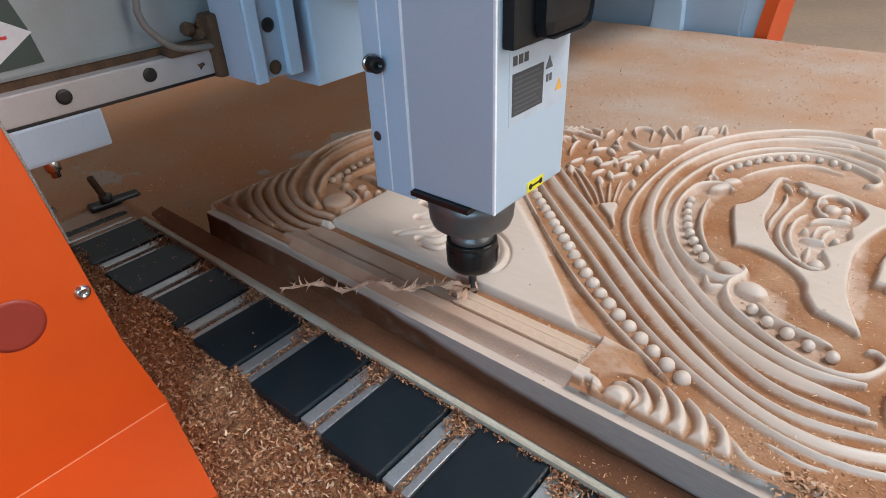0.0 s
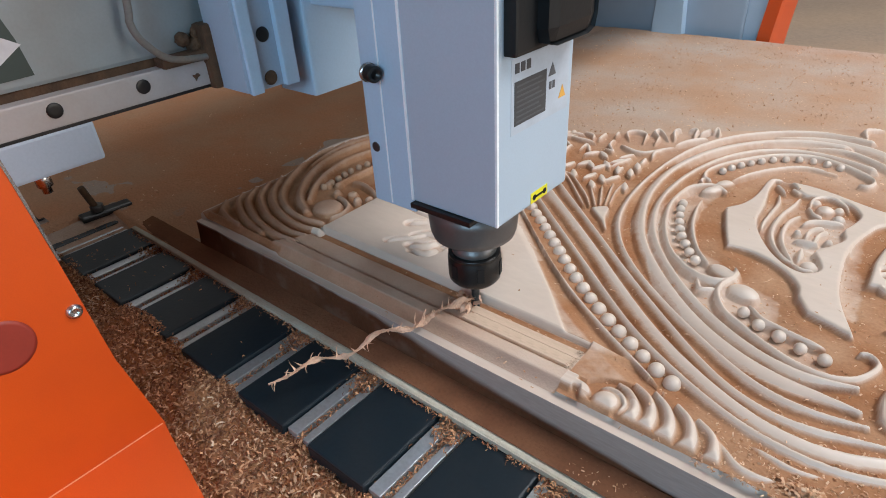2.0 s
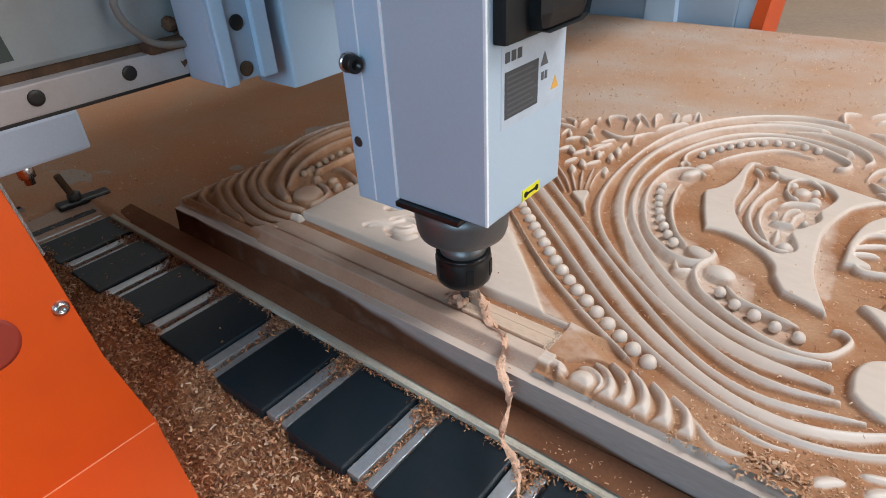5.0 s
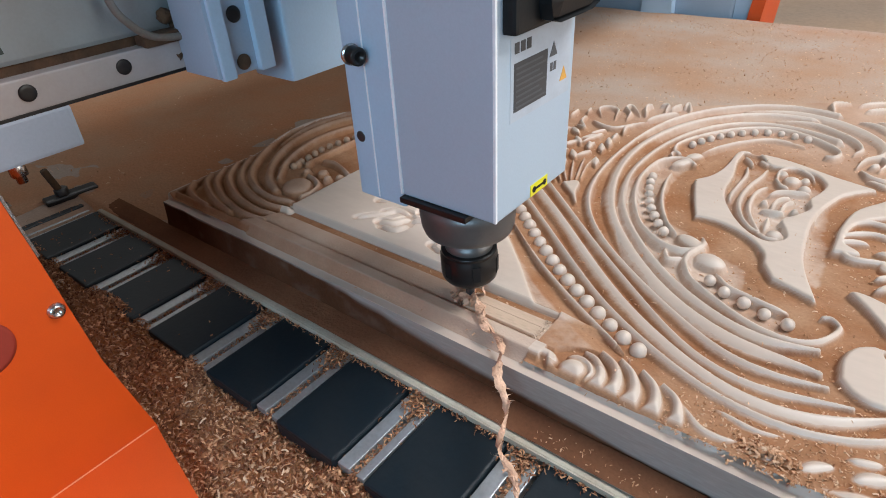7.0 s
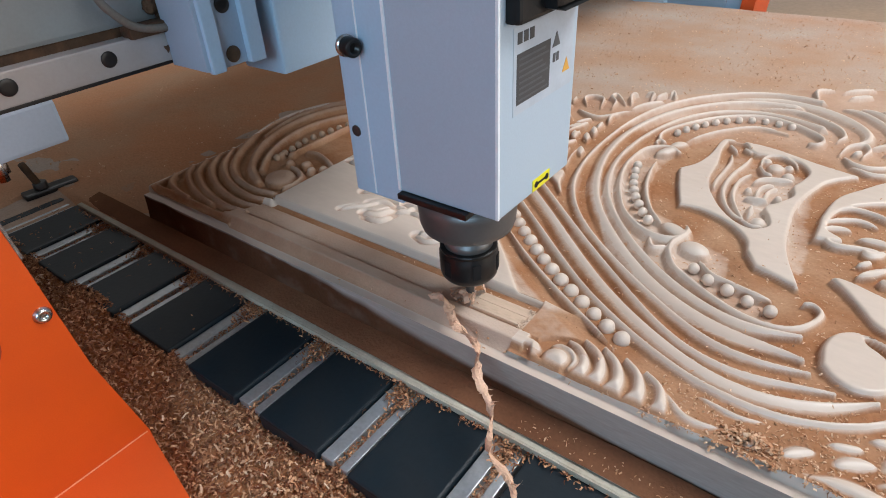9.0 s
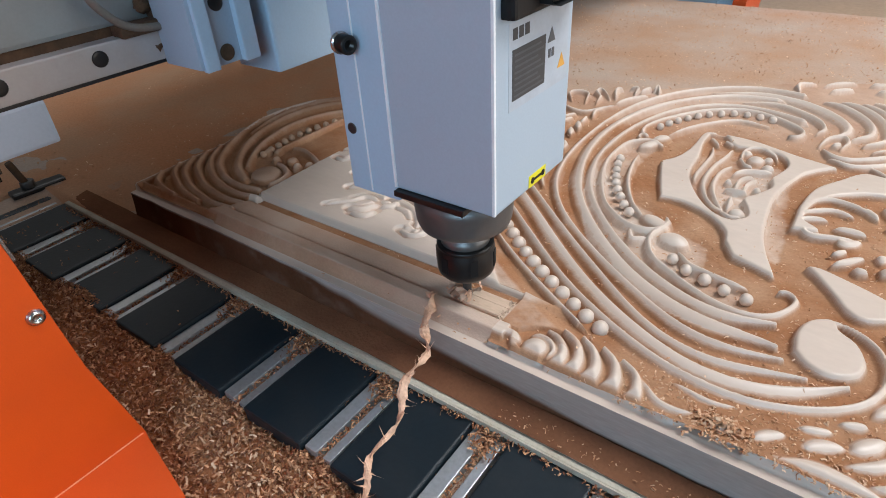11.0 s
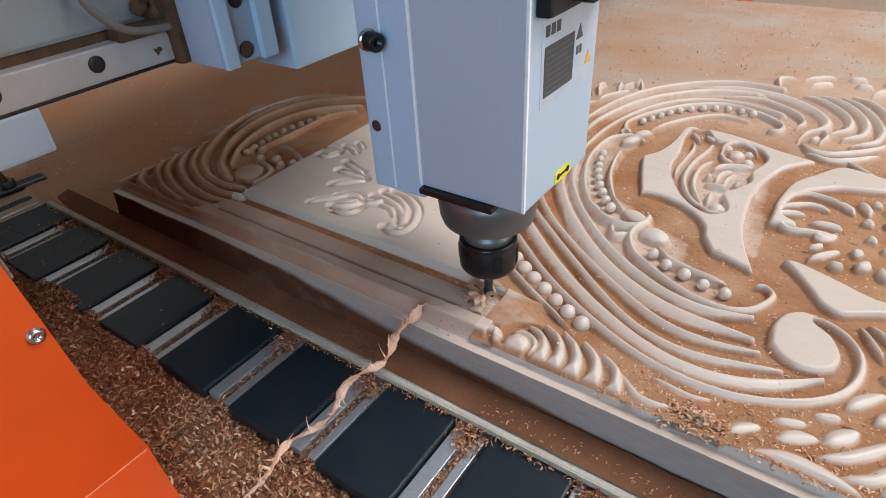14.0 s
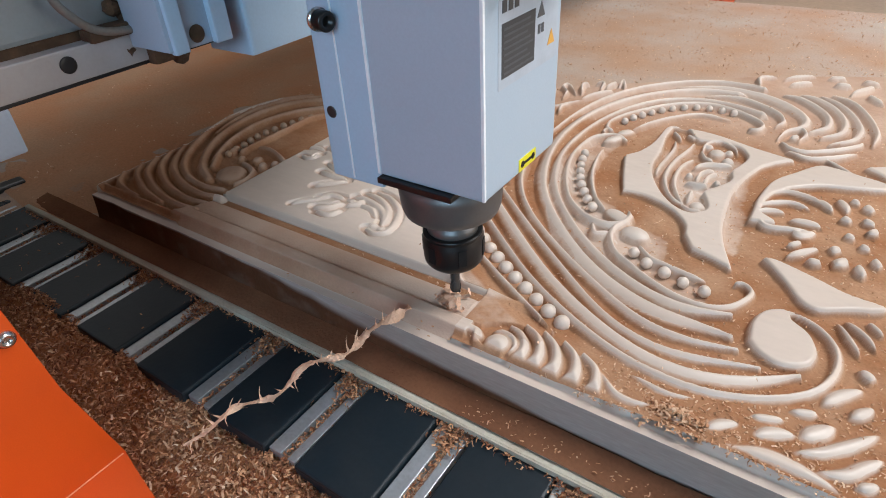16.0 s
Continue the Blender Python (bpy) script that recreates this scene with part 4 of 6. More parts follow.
    for pts, w in (
        ([(0.7036, 0.3587), (0.7117, 0.3757), (0.7244, 0.3827), (0.7465, 0.3782), (0.7581, 0.3685)], 0.0050),
        ([(0.7020, 0.3375), (0.7108, 0.3490), (0.7281, 0.3585), (0.7468, 0.3557)], 0.0052),
        ([(0.7018, 0.3243), (0.7111, 0.3320), (0.7264, 0.3353)], 0.0055),
        ([(0.7036, 0.3150), (0.7142, 0.3000), (0.7363, 0.3042), (0.7554, 0.3080)], 0.0050),
        ([(0.7334, 0.3230), (0.7483, 0.3252), (0.7609, 0.3227)], 0.0070),
        ([(0.7391, 0.3022), (0.7469, 0.2986), (0.7577, 0.3092)], 0.0085),
        ([(0.7518, 0.3783), (0.7605, 0.3698), (0.7666, 0.3603)], 0.0060),
        ([(0.7689, 0.3878), (0.7759, 0.3784), (0.7796, 0.3650)], 0.0068),
        ([(0.7772, 0.3536), (0.7829, 0.3446)], 0.0078),
        ([(0.7811, 0.3945), (0.7877, 0.3875)], 0.0068),
        ([(0.7941, 0.3884), (0.7998, 0.3762)], 0.0078),
        ([(0.7939, 0.3568), (0.8038, 0.3504)], 0.0068),
        ([(0.7412, 0.2561), (0.7512, 0.2681), (0.7634, 0.2814)], 0.0060),
        ([(0.7720, 0.2874), (0.7812, 0.2873)], 0.0095),
        ([(0.7794, 0.2607), (0.7868, 0.2750)], 0.0085),
        ([(0.7954, 0.3061), (0.8026, 0.2995)], 0.0068),
        ([(0.7960, 0.2702), (0.8015, 0.2541)], 0.0066),
        ([(0.8078, 0.2870), (0.8120, 0.2745)], 0.0066),
        ([(0.7572, 0.2580), (0.7686, 0.2575)], 0.0060),
        ([(0.7385, 0.2737), (0.7488, 0.2851)], 0.0050),
        ([(0.8004, 0.3311), (0.8068, 0.3404)], 0.0068),
        ([(0.7826, 0.3210), (0.7889, 0.3133)], 0.0068),
    ):
        c.ridge(pts, w, 0.0, 0.009, 0.6, 2.2)
    # scrolls on the far side: nested crescents round a curl
    for pts, w in (
        ([(0.6805, 0.5624), (0.6867, 0.5782), (0.6770, 0.6040), (0.6518, 0.6260), (0.6188, 0.6416), (0.5739, 0.6324)], 0.0060),
        ([(0.6980, 0.5570), (0.7114, 0.5782), (0.7073, 0.6081), (0.6857, 0.6382), (0.6609, 0.6574), (0.6364, 0.6682), (0.5880, 0.6738), (0.5278, 0.6503)], 0.0110),
        ([(0.7200, 0.5622), (0.7367, 0.5829), (0.7348, 0.6177), (0.7193, 0.6479), (0.6948, 0.6740), (0.6712, 0.6851)], 0.0078),
        ([(0.7342, 0.5499), (0.7537, 0.5716), (0.7542, 0.6126), (0.7391, 0.6532), (0.7152, 0.6816), (0.6918, 0.6952)], 0.0078),
        ([(0.7454, 0.5331), (0.7675, 0.5539), (0.7737, 0.5899), (0.7640, 0.6325), (0.7440, 0.6719), (0.7163, 0.7021)], 0.0072),
        ([(0.6947, 0.5160), (0.7069, 0.4983), (0.7256, 0.4956), (0.7532, 0.5154), (0.7746, 0.5392), (0.7794, 0.5545)], 0.0058),
        ([(0.7050, 0.4901), (0.7280, 0.4778), (0.7554, 0.4940), (0.7764, 0.5172)], 0.0058),
        ([(0.6891, 0.5226), (0.6958, 0.5498), (0.7102, 0.5632), (0.7175, 0.5471), (0.7123, 0.5252)], 0.0048),
        ([(0.7022, 0.5294), (0.7106, 0.5376)], 0.0070),
        ([(0.7900, 0.5500), (0.7920, 0.5900), (0.7800, 0.6400), (0.7600, 0.6850), (0.7300, 0.7150)], 0.0066),
        ([(0.7444, 0.4882), (0.7699, 0.4610), (0.7878, 0.4403), (0.8077, 0.4367)], 0.0045),
        ([(0.6340, 0.7100), (0.6280, 0.7440), (0.6495, 0.7600)], 0.0058),
        ([(0.6600, 0.7560), (0.6801, 0.7750), (0.6994, 0.7870)], 0.0050),
        ([(0.6713, 0.7332), (0.6989, 0.7547)], 0.0060),
        ([(0.7167, 0.7873), (0.7397, 0.7938)], 0.0070),
        ([(0.7281, 0.7604), (0.7497, 0.7627)], 0.0070),
        ([(0.7523, 0.7324), (0.7776, 0.7708)], 0.0060),
        ([(0.7620, 0.7904), (0.7837, 0.7871)], 0.0070),
        ([(0.7733, 0.7300), (0.7918, 0.7027)], 0.0070),
    ):
        c.ridge(pts, w, 0.0, 0.009, 0.55)
    c.plate([(0.790, 0.480), (0.830, 0.455), (0.900, 0.440), (0.960, 0.470), (0.880, 0.490), (0.830, 0.500)], -0.001, 0.007)
    # leafage along the far boundary
    def frond(fx, fy, a, pairs, size):
        c.ridge([(fx + r * math.cos(a + 2 * r), fy + r * math.sin(a + 2 * r)) for r in (0, size * pairs * 0.3, size * pairs * 0.6)], 0.0022, -0.002, 0.006)
        for j in range(pairs):
            r = size * (0.4 + 0.62 * j)
            b = a + 2 * r
            for sgn in (-1, 1):
                c.leaf(fx + r * math.cos(b) - sgn * size * 0.36 * math.sin(b), fy + r * math.sin(b) + sgn * size * 0.36 * math.cos(b), size * 0.72 * (1 - 0.04 * j), size * 0.27, b + sgn * 0.75, rnd.uniform(-0.002, 0.0005), 0.008)

    for lx in np.arange(0.17, 0.26, 0.021):
        far = float(outline_far(lx))
        for back, turn_by in ((0.020, 0.55), (0.044, 2.2), (0.072, 1.3), (0.098, 0.4)):
            ly = far - back + rnd.uniform(-0.006, 0.006)
            if math.hypot((lx - ox) / oa, (ly - oy) / ob) > 1.06:
                frond(lx, ly, turn_by + rnd.uniform(-0.5, 0.5), 3, rnd.uniform(0.015, 0.019))
    for i in range(60):
        lx = rnd.uniform(0.80, 1.05)
        far = float(outline_far(lx))
        c.leaf(lx, far - rnd.uniform(0.008, 0.07), rnd.uniform(0.012, 0.022), rnd.uniform(0.004, 0.007), rnd.uniform(0, 3.1), rnd.uniform(-0.002, 0.001))
    for pts, w in (
        ([(0.2611, 0.4957), (0.2920, 0.4904), (0.3150, 0.4917)], 0.0052),
        ([(0.2798, 0.5200), (0.2987, 0.5154), (0.3061, 0.4997)], 0.0052),
        ([(0.3131, 0.5328), (0.3132, 0.5044)], 0.0058),
        ([(0.3292, 0.5290), (0.3268, 0.5476)], 0.0050),
        ([(0.3493, 0.5062), (0.3689, 0.4928), (0.3916, 0.4902), (0.4105, 0.5154), (0.4230, 0.5366)], 0.0054),
        ([(0.3518, 0.5298), (0.3383, 0.5522), (0.3474, 0.5659), (0.3651, 0.5611), (0.3739, 0.5306)], 0.0050),
        ([(0.3903, 0.5334), (0.3861, 0.5580), (0.3719, 0.5771), (0.3768, 0.5880), (0.4003, 0.5618)], 0.0050),
        ([(0.4072, 0.5663), (0.3960, 0.5966), (0.4018, 0.6092)], 0.0050),
        ([(0.4181, 0.5385), (0.4284, 0.5666), (0.4481, 0.5932)], 0.0060),
        ([(0.4271, 0.5933), (0.4222, 0.6187), (0.4111, 0.6153)], 0.0050),
        ([(0.4315, 0.6046), (0.4397, 0.6301)], 0.0050),
        ([(0.4556, 0.6204), (0.4464, 0.6402), (0.4456, 0.6253)], 0.0050),
        ([(0.3709, 0.4515), (0.3844, 0.4778)], 0.0066),
        ([(0.3742, 0.4183), (0.3817, 0.4468), (0.3871, 0.4624)], 0.0066),
        ([(0.3887, 0.4056), (0.3900, 0.4290)], 0.0060),
        ([(0.3001, 0.4163), (0.2910, 0.4488), (0.2925, 0.4632)], 0.0060),
        ([(0.3100, 0.4484), (0.3098, 0.4747), (0.3286, 0.4480)], 0.0058),
        ([(0.2706, 0.4763), (0.2890, 0.4609)], 0.0058),
        ([(0.3356, 0.4785), (0.3525, 0.4716), (0.3375, 0.4930), (0.3343, 0.5183)], 0.0050),
        ([(0.4049, 0.4506), (0.4032, 0.4733)], 0.0070),
        ([(0.4096, 0.4776), (0.4048, 0.4989), (0.4121, 0.5114)], 0.0058),
    ):
        c.ridge(pts, w, 0.0, 0.0095, 0.6)
    # sheaf of wheat over a small cup, between the mouldings and the oval
    c.plate([(0.4114, 0.2974), (0.4263, 0.3079), (0.4347, 0.2823), (0.4467, 0.2612), (0.4360, 0.2750), (0.4240, 0.2860)], -0.001, 0.004)
    for pts in (
        [(0.4052, 0.3021), (0.3894, 0.3232), (0.3725, 0.3413), (0.3465, 0.3658), (0.3280, 0.3755)],
        [(0.4108, 0.3060), (0.3963, 0.3280), (0.3826, 0.3482)],
        [(0.4152, 0.3092), (0.4044, 0.3336), (0.3921, 0.3610)],
        [(0.4202, 0.3127), (0.4094, 0.3468), (0.4010, 0.3753)],
        [(0.4233, 0.3185), (0.4152, 0.3508), (0.4120, 0.3787)],
        [(0.3996, 0.2982), (0.3706, 0.3298), (0.3403, 0.3615), (0.3169, 0.3794)],
    ):
        c.ridge(pts, 0.0034, -0.001, 0.009, 0.2)
    for lx, ly, a in ((0.3308, 0.3661, 2.1), (0.3230, 0.3953, 1.3), (0.3433, 0.3746, 2.2), (0.3383, 0.4127, 1.2), (0.3306, 0.4493, 1.0), (0.3488, 0.4127, 2.3), (0.3651, 0.3784, 1.3), (0.3798, 0.3566, 2.2), (0.3481, 0.4535, 2.4), (0.3668, 0.4249, 2.3), (0.3827, 0.3797, 2.2), (0.3622, 0.4102, 1.2), (0.3936, 0.3871, 1.2), (0.3878, 0.4161, 2.0), (0.4180, 0.3726, 2.0), (0.4054, 0.4169, 2.0), (0.4049, 0.4406, 2.0), (0.3752, 0.4424, 1.0)):
        c.leaf(lx, ly, 0.0150, 0.0060, a, 0.0, 0.009)
    # leaf tips half buried in dust on the near side, towards the other end
    for pts, w in (
        ([(0.7299, 0.0094), (0.7484, 0.0101), (0.7637, 0.0160), (0.7799, 0.0163), (0.7959, 0.0132), (0.8081, 0.0107)], 0.0110),
        ([(0.7072, 0.0157), (0.7204, 0.0221)], 0.0050),
        ([(0.7284, 0.0193), (0.7370, 0.0284), (0.7465, 0.0342)], 0.0078),
        ([(0.7513, 0.0455), (0.7612, 0.0488), (0.7709, 0.0531)], 0.0060),
        ([(0.7728, 0.0632), (0.7825, 0.0674), (0.7890, 0.0697)], 0.0060),
        ([(0.7910, 0.0813), (0.7997, 0.0955), (0.8122, 0.1090)], 0.0080),
        ([(0.7562, 0.0294), (0.7665, 0.0384), (0.7791, 0.0435)], 0.0085),
        ([(0.7825, 0.0429), (0.7909, 0.0534), (0.7995, 0.0640)], 0.0095),
        ([(0.7811, 0.0293), (0.7959, 0.0384), (0.8129, 0.0565), (0.8244, 0.0713)], 0.0070),
        ([(0.7949, 0.0208), (0.8093, 0.0275), (0.8202, 0.0412), (0.8279, 0.0508)], 0.0070),
        ([(0.8158, 0.0201), (0.8268, 0.0292)], 0.0060),
        ([(0.8080, 0.0775), (0.8198, 0.0942)], 0.0070),
        ([(0.8089, 0.1292), (0.8144, 0.1260), (0.8164, 0.1209)], 0.0070),
        ([(0.7897, 0.1786), (0.8011, 0.1589), (0.8076, 0.1472)], 0.0036),
        ([(0.7951, 0.1841), (0.8095, 0.1712), (0.8176, 0.1581)], 0.0036),
        ([(0.8100, 0.1906), (0.8212, 0.1782)], 0.0036),
    ):
        c.ridge(pts, w, -0.0012, 0.008, 0.6, 2.2)
    for i in range(60):
        c.leaf(rnd.uniform(0.86, 1.15), rnd.uniform(0.02, 0.75), rnd.uniform(0.014, 0.03), rnd.uniform(0.004, 0.008), rnd.uniform(0, 3.1), rnd.uniform(-0.003, 0.0))
    rounded = -0.0125 + 0.0138 * np.sqrt(np.clip((y - RIM) / 0.0100, 0, 1))
    c.h = np.where(y < RIM, -0.0125, np.where(x > 0.543, np.minimum(c.h, rounded), c.h))
    c.h = np.where((y > 0.078) | ((x > 0.56) & (y > RIM + 0.0025)) | ((x < 0.165) & (y > 0.02)), softened(c.h), c.h)
    # tool marks
    c.h += 0.0002 * (grain_field(x + 3, y + 3, 0.006, 31, 2) - 0.5)
    return c


def beads(parent):
    """Rows of turned beads, each a lump of its own on the panel."""
    bm = bmesh.new()
    bmesh.ops.create_uvsphere(bm, u_segments=16, v_segments=10, radius=1.0)
    for f in bm.faces:
        f.smooth = True
    ball = mesh_of("bead", bm, WOOD)

    # browner copy for the gantry end: dust plus shade put into the colour
    dusky_ball = ball.copy()
    dusky_ball.materials[0] = DUSKYWOOD

    def row(points, spacing, radius, deep=0.0082, data=ball):
        line = bent(points, 30)
        run = np.concatenate([[0], np.cumsum(np.hypot(*np.diff(line, axis=0).T))])
        for i, at in enumerate(np.arange(spacing / 2, run[-1], spacing)):
            ob = new("bead", data)
            ob.parent = parent
            r = radius * random.uniform(0.94, 1.06)
            ob.location = (np.interp(at, run, line[:, 0]), np.interp(at, run, line[:, 1]), TOP - deep)
            ob.scale = (r, r, r * 1.02)
    row(BEADLINE[1:], 0.0179, 0.0071)
    row(BEADS["left"], 0.0165, 0.0053, 0.0056)
    row(BEADS["far"], 0.0170, 0.0050, 0.0056)
    row(BEADS["near"], 0.0195, 0.0056, 0.0062)
    row([(0.0800, 0.1453), (0.0778, 0.1760), (0.0736, 0.1946), (0.0708, 0.2146), (0.0745, 0.2434), (0.0837, 0.2832), (0.0990, 0.3100)], 0.0150, 0.0048, 0.0056, dusky_ball)


def workpiece():
    fine, rough = 0.0011, 0.0028
    xs = np.concatenate([np.arange(-0.028, 0.17, 0.0016), np.arange(0.17, 0.84, fine), np.arange(0.84, 1.16, 0.005)])
    ys = np.concatenate([[0.0, 0.0, 0.0002, 0.0006], np.arange(0.0012, 0.42, fine), np.arange(0.42, 0.70, 0.0015), np.arange(0.70, 0.95, rough)])
    c = carve(xs, ys)
    z = TOP + c.h
    far = outline_far(c.x)
    end = outline_left(c.y)
    z = np.where((c.y > far) | (c.x < end), FOOT, z)
    z[0, :], z[:, 0], z[-1, :] = FOOT, FOOT, FOOT
    keep = (c.y < far + 0.004) & (c.x > end - 0.003)
    panel = relief("carved_panel", xs, ys, z, WOOD, keep)
    panel.data.materials.append(SIDE)
    mids = np.empty(len(panel.data.polygons) * 3, np.float32)
    panel.data.polygons.foreach_get("center", mids)
    mids = mids.reshape(-1, 3)
    # near side and gantry end take a darker grey than the carved face
    side_faces = (mids[:, 1] < 1e-4) | ((mids[:, 0] < outline_left(mids[:, 1])) & (mids[:, 1] < 0.14))
    panel.data.polygons.foreach_set("material_index", side_faces.astype(np.int32))
    smooth = ~side_faces
    panel.data.polygons.foreach_set("use_smooth", smooth)
    tagged(panel, "pale hardwood panel half carved with scrolls, beads and leaves", "carved panel")
    beads(panel)
    # sawdust settled in the carving: level in the hollows; the thin uneven film also shades the lower slopes
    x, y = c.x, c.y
    # gantry end is tinted browner for its dust film and the gantry's shade
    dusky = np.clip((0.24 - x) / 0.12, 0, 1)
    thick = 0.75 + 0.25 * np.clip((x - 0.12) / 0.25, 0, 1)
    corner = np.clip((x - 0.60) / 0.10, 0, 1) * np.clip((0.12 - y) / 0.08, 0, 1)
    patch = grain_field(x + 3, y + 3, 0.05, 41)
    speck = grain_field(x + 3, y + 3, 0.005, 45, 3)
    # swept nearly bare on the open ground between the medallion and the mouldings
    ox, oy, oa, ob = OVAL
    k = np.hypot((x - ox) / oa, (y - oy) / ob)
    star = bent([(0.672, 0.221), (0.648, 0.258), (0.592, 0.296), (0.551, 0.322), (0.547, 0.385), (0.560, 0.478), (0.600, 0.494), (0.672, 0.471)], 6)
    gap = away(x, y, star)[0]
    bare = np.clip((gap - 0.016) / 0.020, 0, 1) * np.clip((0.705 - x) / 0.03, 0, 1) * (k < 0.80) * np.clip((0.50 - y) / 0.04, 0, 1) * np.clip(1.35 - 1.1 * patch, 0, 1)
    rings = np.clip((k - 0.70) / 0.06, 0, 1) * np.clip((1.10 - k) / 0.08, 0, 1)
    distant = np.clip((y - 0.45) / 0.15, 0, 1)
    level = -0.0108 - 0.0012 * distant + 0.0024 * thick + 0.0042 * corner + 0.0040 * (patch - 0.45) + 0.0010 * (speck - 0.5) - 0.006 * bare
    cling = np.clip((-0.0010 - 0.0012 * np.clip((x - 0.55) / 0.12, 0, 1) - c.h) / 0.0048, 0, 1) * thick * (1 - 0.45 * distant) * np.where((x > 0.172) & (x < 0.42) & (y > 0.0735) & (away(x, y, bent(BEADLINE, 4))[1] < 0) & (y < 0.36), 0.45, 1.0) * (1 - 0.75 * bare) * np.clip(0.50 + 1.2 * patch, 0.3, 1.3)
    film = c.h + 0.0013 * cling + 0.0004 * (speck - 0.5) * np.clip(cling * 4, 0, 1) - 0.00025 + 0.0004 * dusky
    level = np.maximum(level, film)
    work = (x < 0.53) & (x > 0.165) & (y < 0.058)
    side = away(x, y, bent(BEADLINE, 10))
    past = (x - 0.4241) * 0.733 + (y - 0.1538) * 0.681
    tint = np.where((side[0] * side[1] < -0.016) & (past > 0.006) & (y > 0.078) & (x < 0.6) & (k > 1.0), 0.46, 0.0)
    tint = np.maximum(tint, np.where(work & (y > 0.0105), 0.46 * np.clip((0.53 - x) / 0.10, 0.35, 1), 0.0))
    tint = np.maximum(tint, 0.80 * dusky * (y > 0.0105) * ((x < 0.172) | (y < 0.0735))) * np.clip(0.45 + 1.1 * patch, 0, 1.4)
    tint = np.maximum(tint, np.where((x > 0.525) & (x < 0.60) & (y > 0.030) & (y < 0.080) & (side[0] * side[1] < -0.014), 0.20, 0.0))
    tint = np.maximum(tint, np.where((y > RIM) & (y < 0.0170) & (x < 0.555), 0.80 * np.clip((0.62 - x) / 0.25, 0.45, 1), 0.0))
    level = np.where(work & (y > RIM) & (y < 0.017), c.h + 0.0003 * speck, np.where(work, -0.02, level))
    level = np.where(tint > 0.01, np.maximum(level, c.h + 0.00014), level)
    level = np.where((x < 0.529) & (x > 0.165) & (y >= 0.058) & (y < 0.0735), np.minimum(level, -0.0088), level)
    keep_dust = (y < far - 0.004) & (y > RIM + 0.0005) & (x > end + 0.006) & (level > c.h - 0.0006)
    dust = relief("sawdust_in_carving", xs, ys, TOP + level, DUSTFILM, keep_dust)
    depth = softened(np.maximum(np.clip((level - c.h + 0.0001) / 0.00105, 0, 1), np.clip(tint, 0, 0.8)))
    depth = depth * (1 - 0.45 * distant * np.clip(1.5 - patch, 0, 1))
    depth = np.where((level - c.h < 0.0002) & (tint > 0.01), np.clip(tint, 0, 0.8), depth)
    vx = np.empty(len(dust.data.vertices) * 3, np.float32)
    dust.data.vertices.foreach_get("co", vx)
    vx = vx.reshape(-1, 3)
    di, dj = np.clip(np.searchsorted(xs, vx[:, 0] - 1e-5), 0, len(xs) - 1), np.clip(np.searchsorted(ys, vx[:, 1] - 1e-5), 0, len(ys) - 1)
    layer = dust.data.attributes.new("dust_and_shade", "FLOAT", "POINT")
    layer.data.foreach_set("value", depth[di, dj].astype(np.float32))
    tagged(dust, "reddish sawdust settled in the hollows of the carving, with shade painted into its tint", "sawdust", kind="stuff")
    # dust caked on the panel's near side and the ledge before it, darkened as leg shade
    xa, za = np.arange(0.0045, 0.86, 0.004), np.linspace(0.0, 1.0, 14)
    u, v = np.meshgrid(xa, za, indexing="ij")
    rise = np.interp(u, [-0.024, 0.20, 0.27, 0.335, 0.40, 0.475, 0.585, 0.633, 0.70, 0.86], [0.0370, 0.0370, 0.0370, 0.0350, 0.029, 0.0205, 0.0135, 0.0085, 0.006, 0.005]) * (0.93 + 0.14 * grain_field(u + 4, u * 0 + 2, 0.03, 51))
    cake = relief("shaded_cake", xa, za, v * 0, SHADEDCAKE)
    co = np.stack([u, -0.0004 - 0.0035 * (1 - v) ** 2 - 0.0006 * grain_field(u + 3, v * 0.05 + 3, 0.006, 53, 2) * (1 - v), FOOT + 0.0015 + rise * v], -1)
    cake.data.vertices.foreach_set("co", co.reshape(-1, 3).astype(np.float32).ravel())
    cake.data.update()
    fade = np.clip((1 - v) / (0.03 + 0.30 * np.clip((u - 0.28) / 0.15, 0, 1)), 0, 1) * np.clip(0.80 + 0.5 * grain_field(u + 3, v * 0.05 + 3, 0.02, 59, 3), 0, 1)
    cake.data.attributes.new("dust_and_shade", "FLOAT", "POINT").data.foreach_set("value", fade.astype(np.float32).ravel())
    tagged(cake, "sawdust caked on the side of the panel, darkened for the gantry leg's shade", "sawdust", kind="stuff")
    # ledge sawdust, its colour darkened to carry the shade beside the panel
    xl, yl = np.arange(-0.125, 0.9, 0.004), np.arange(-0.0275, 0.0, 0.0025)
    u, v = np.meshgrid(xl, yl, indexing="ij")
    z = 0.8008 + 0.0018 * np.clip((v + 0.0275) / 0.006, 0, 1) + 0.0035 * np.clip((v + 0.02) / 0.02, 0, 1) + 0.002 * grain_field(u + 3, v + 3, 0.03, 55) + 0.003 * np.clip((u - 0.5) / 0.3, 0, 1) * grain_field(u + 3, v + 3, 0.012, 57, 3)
    tagged(relief("ledge_dust", xl, yl, z, DARKDUST), "sawdust on the board beside the panel, darkened for shade", "sawdust", kind="stuff")
    rnd = np.random.RandomState(12)
    n = 6500
    px, py = 0.30 + 0.60 * rnd.rand(n) ** 0.6, rnd.uniform(0.004, 0.62, n)
    heavy = rnd.rand(n) < 0.22
    px = np.where(heavy, rnd.uniform(0.64, 0.88, n), px)
    py = np.where(heavy, 0.004 + np.abs(rnd.randn(n)) * 0.05, py)
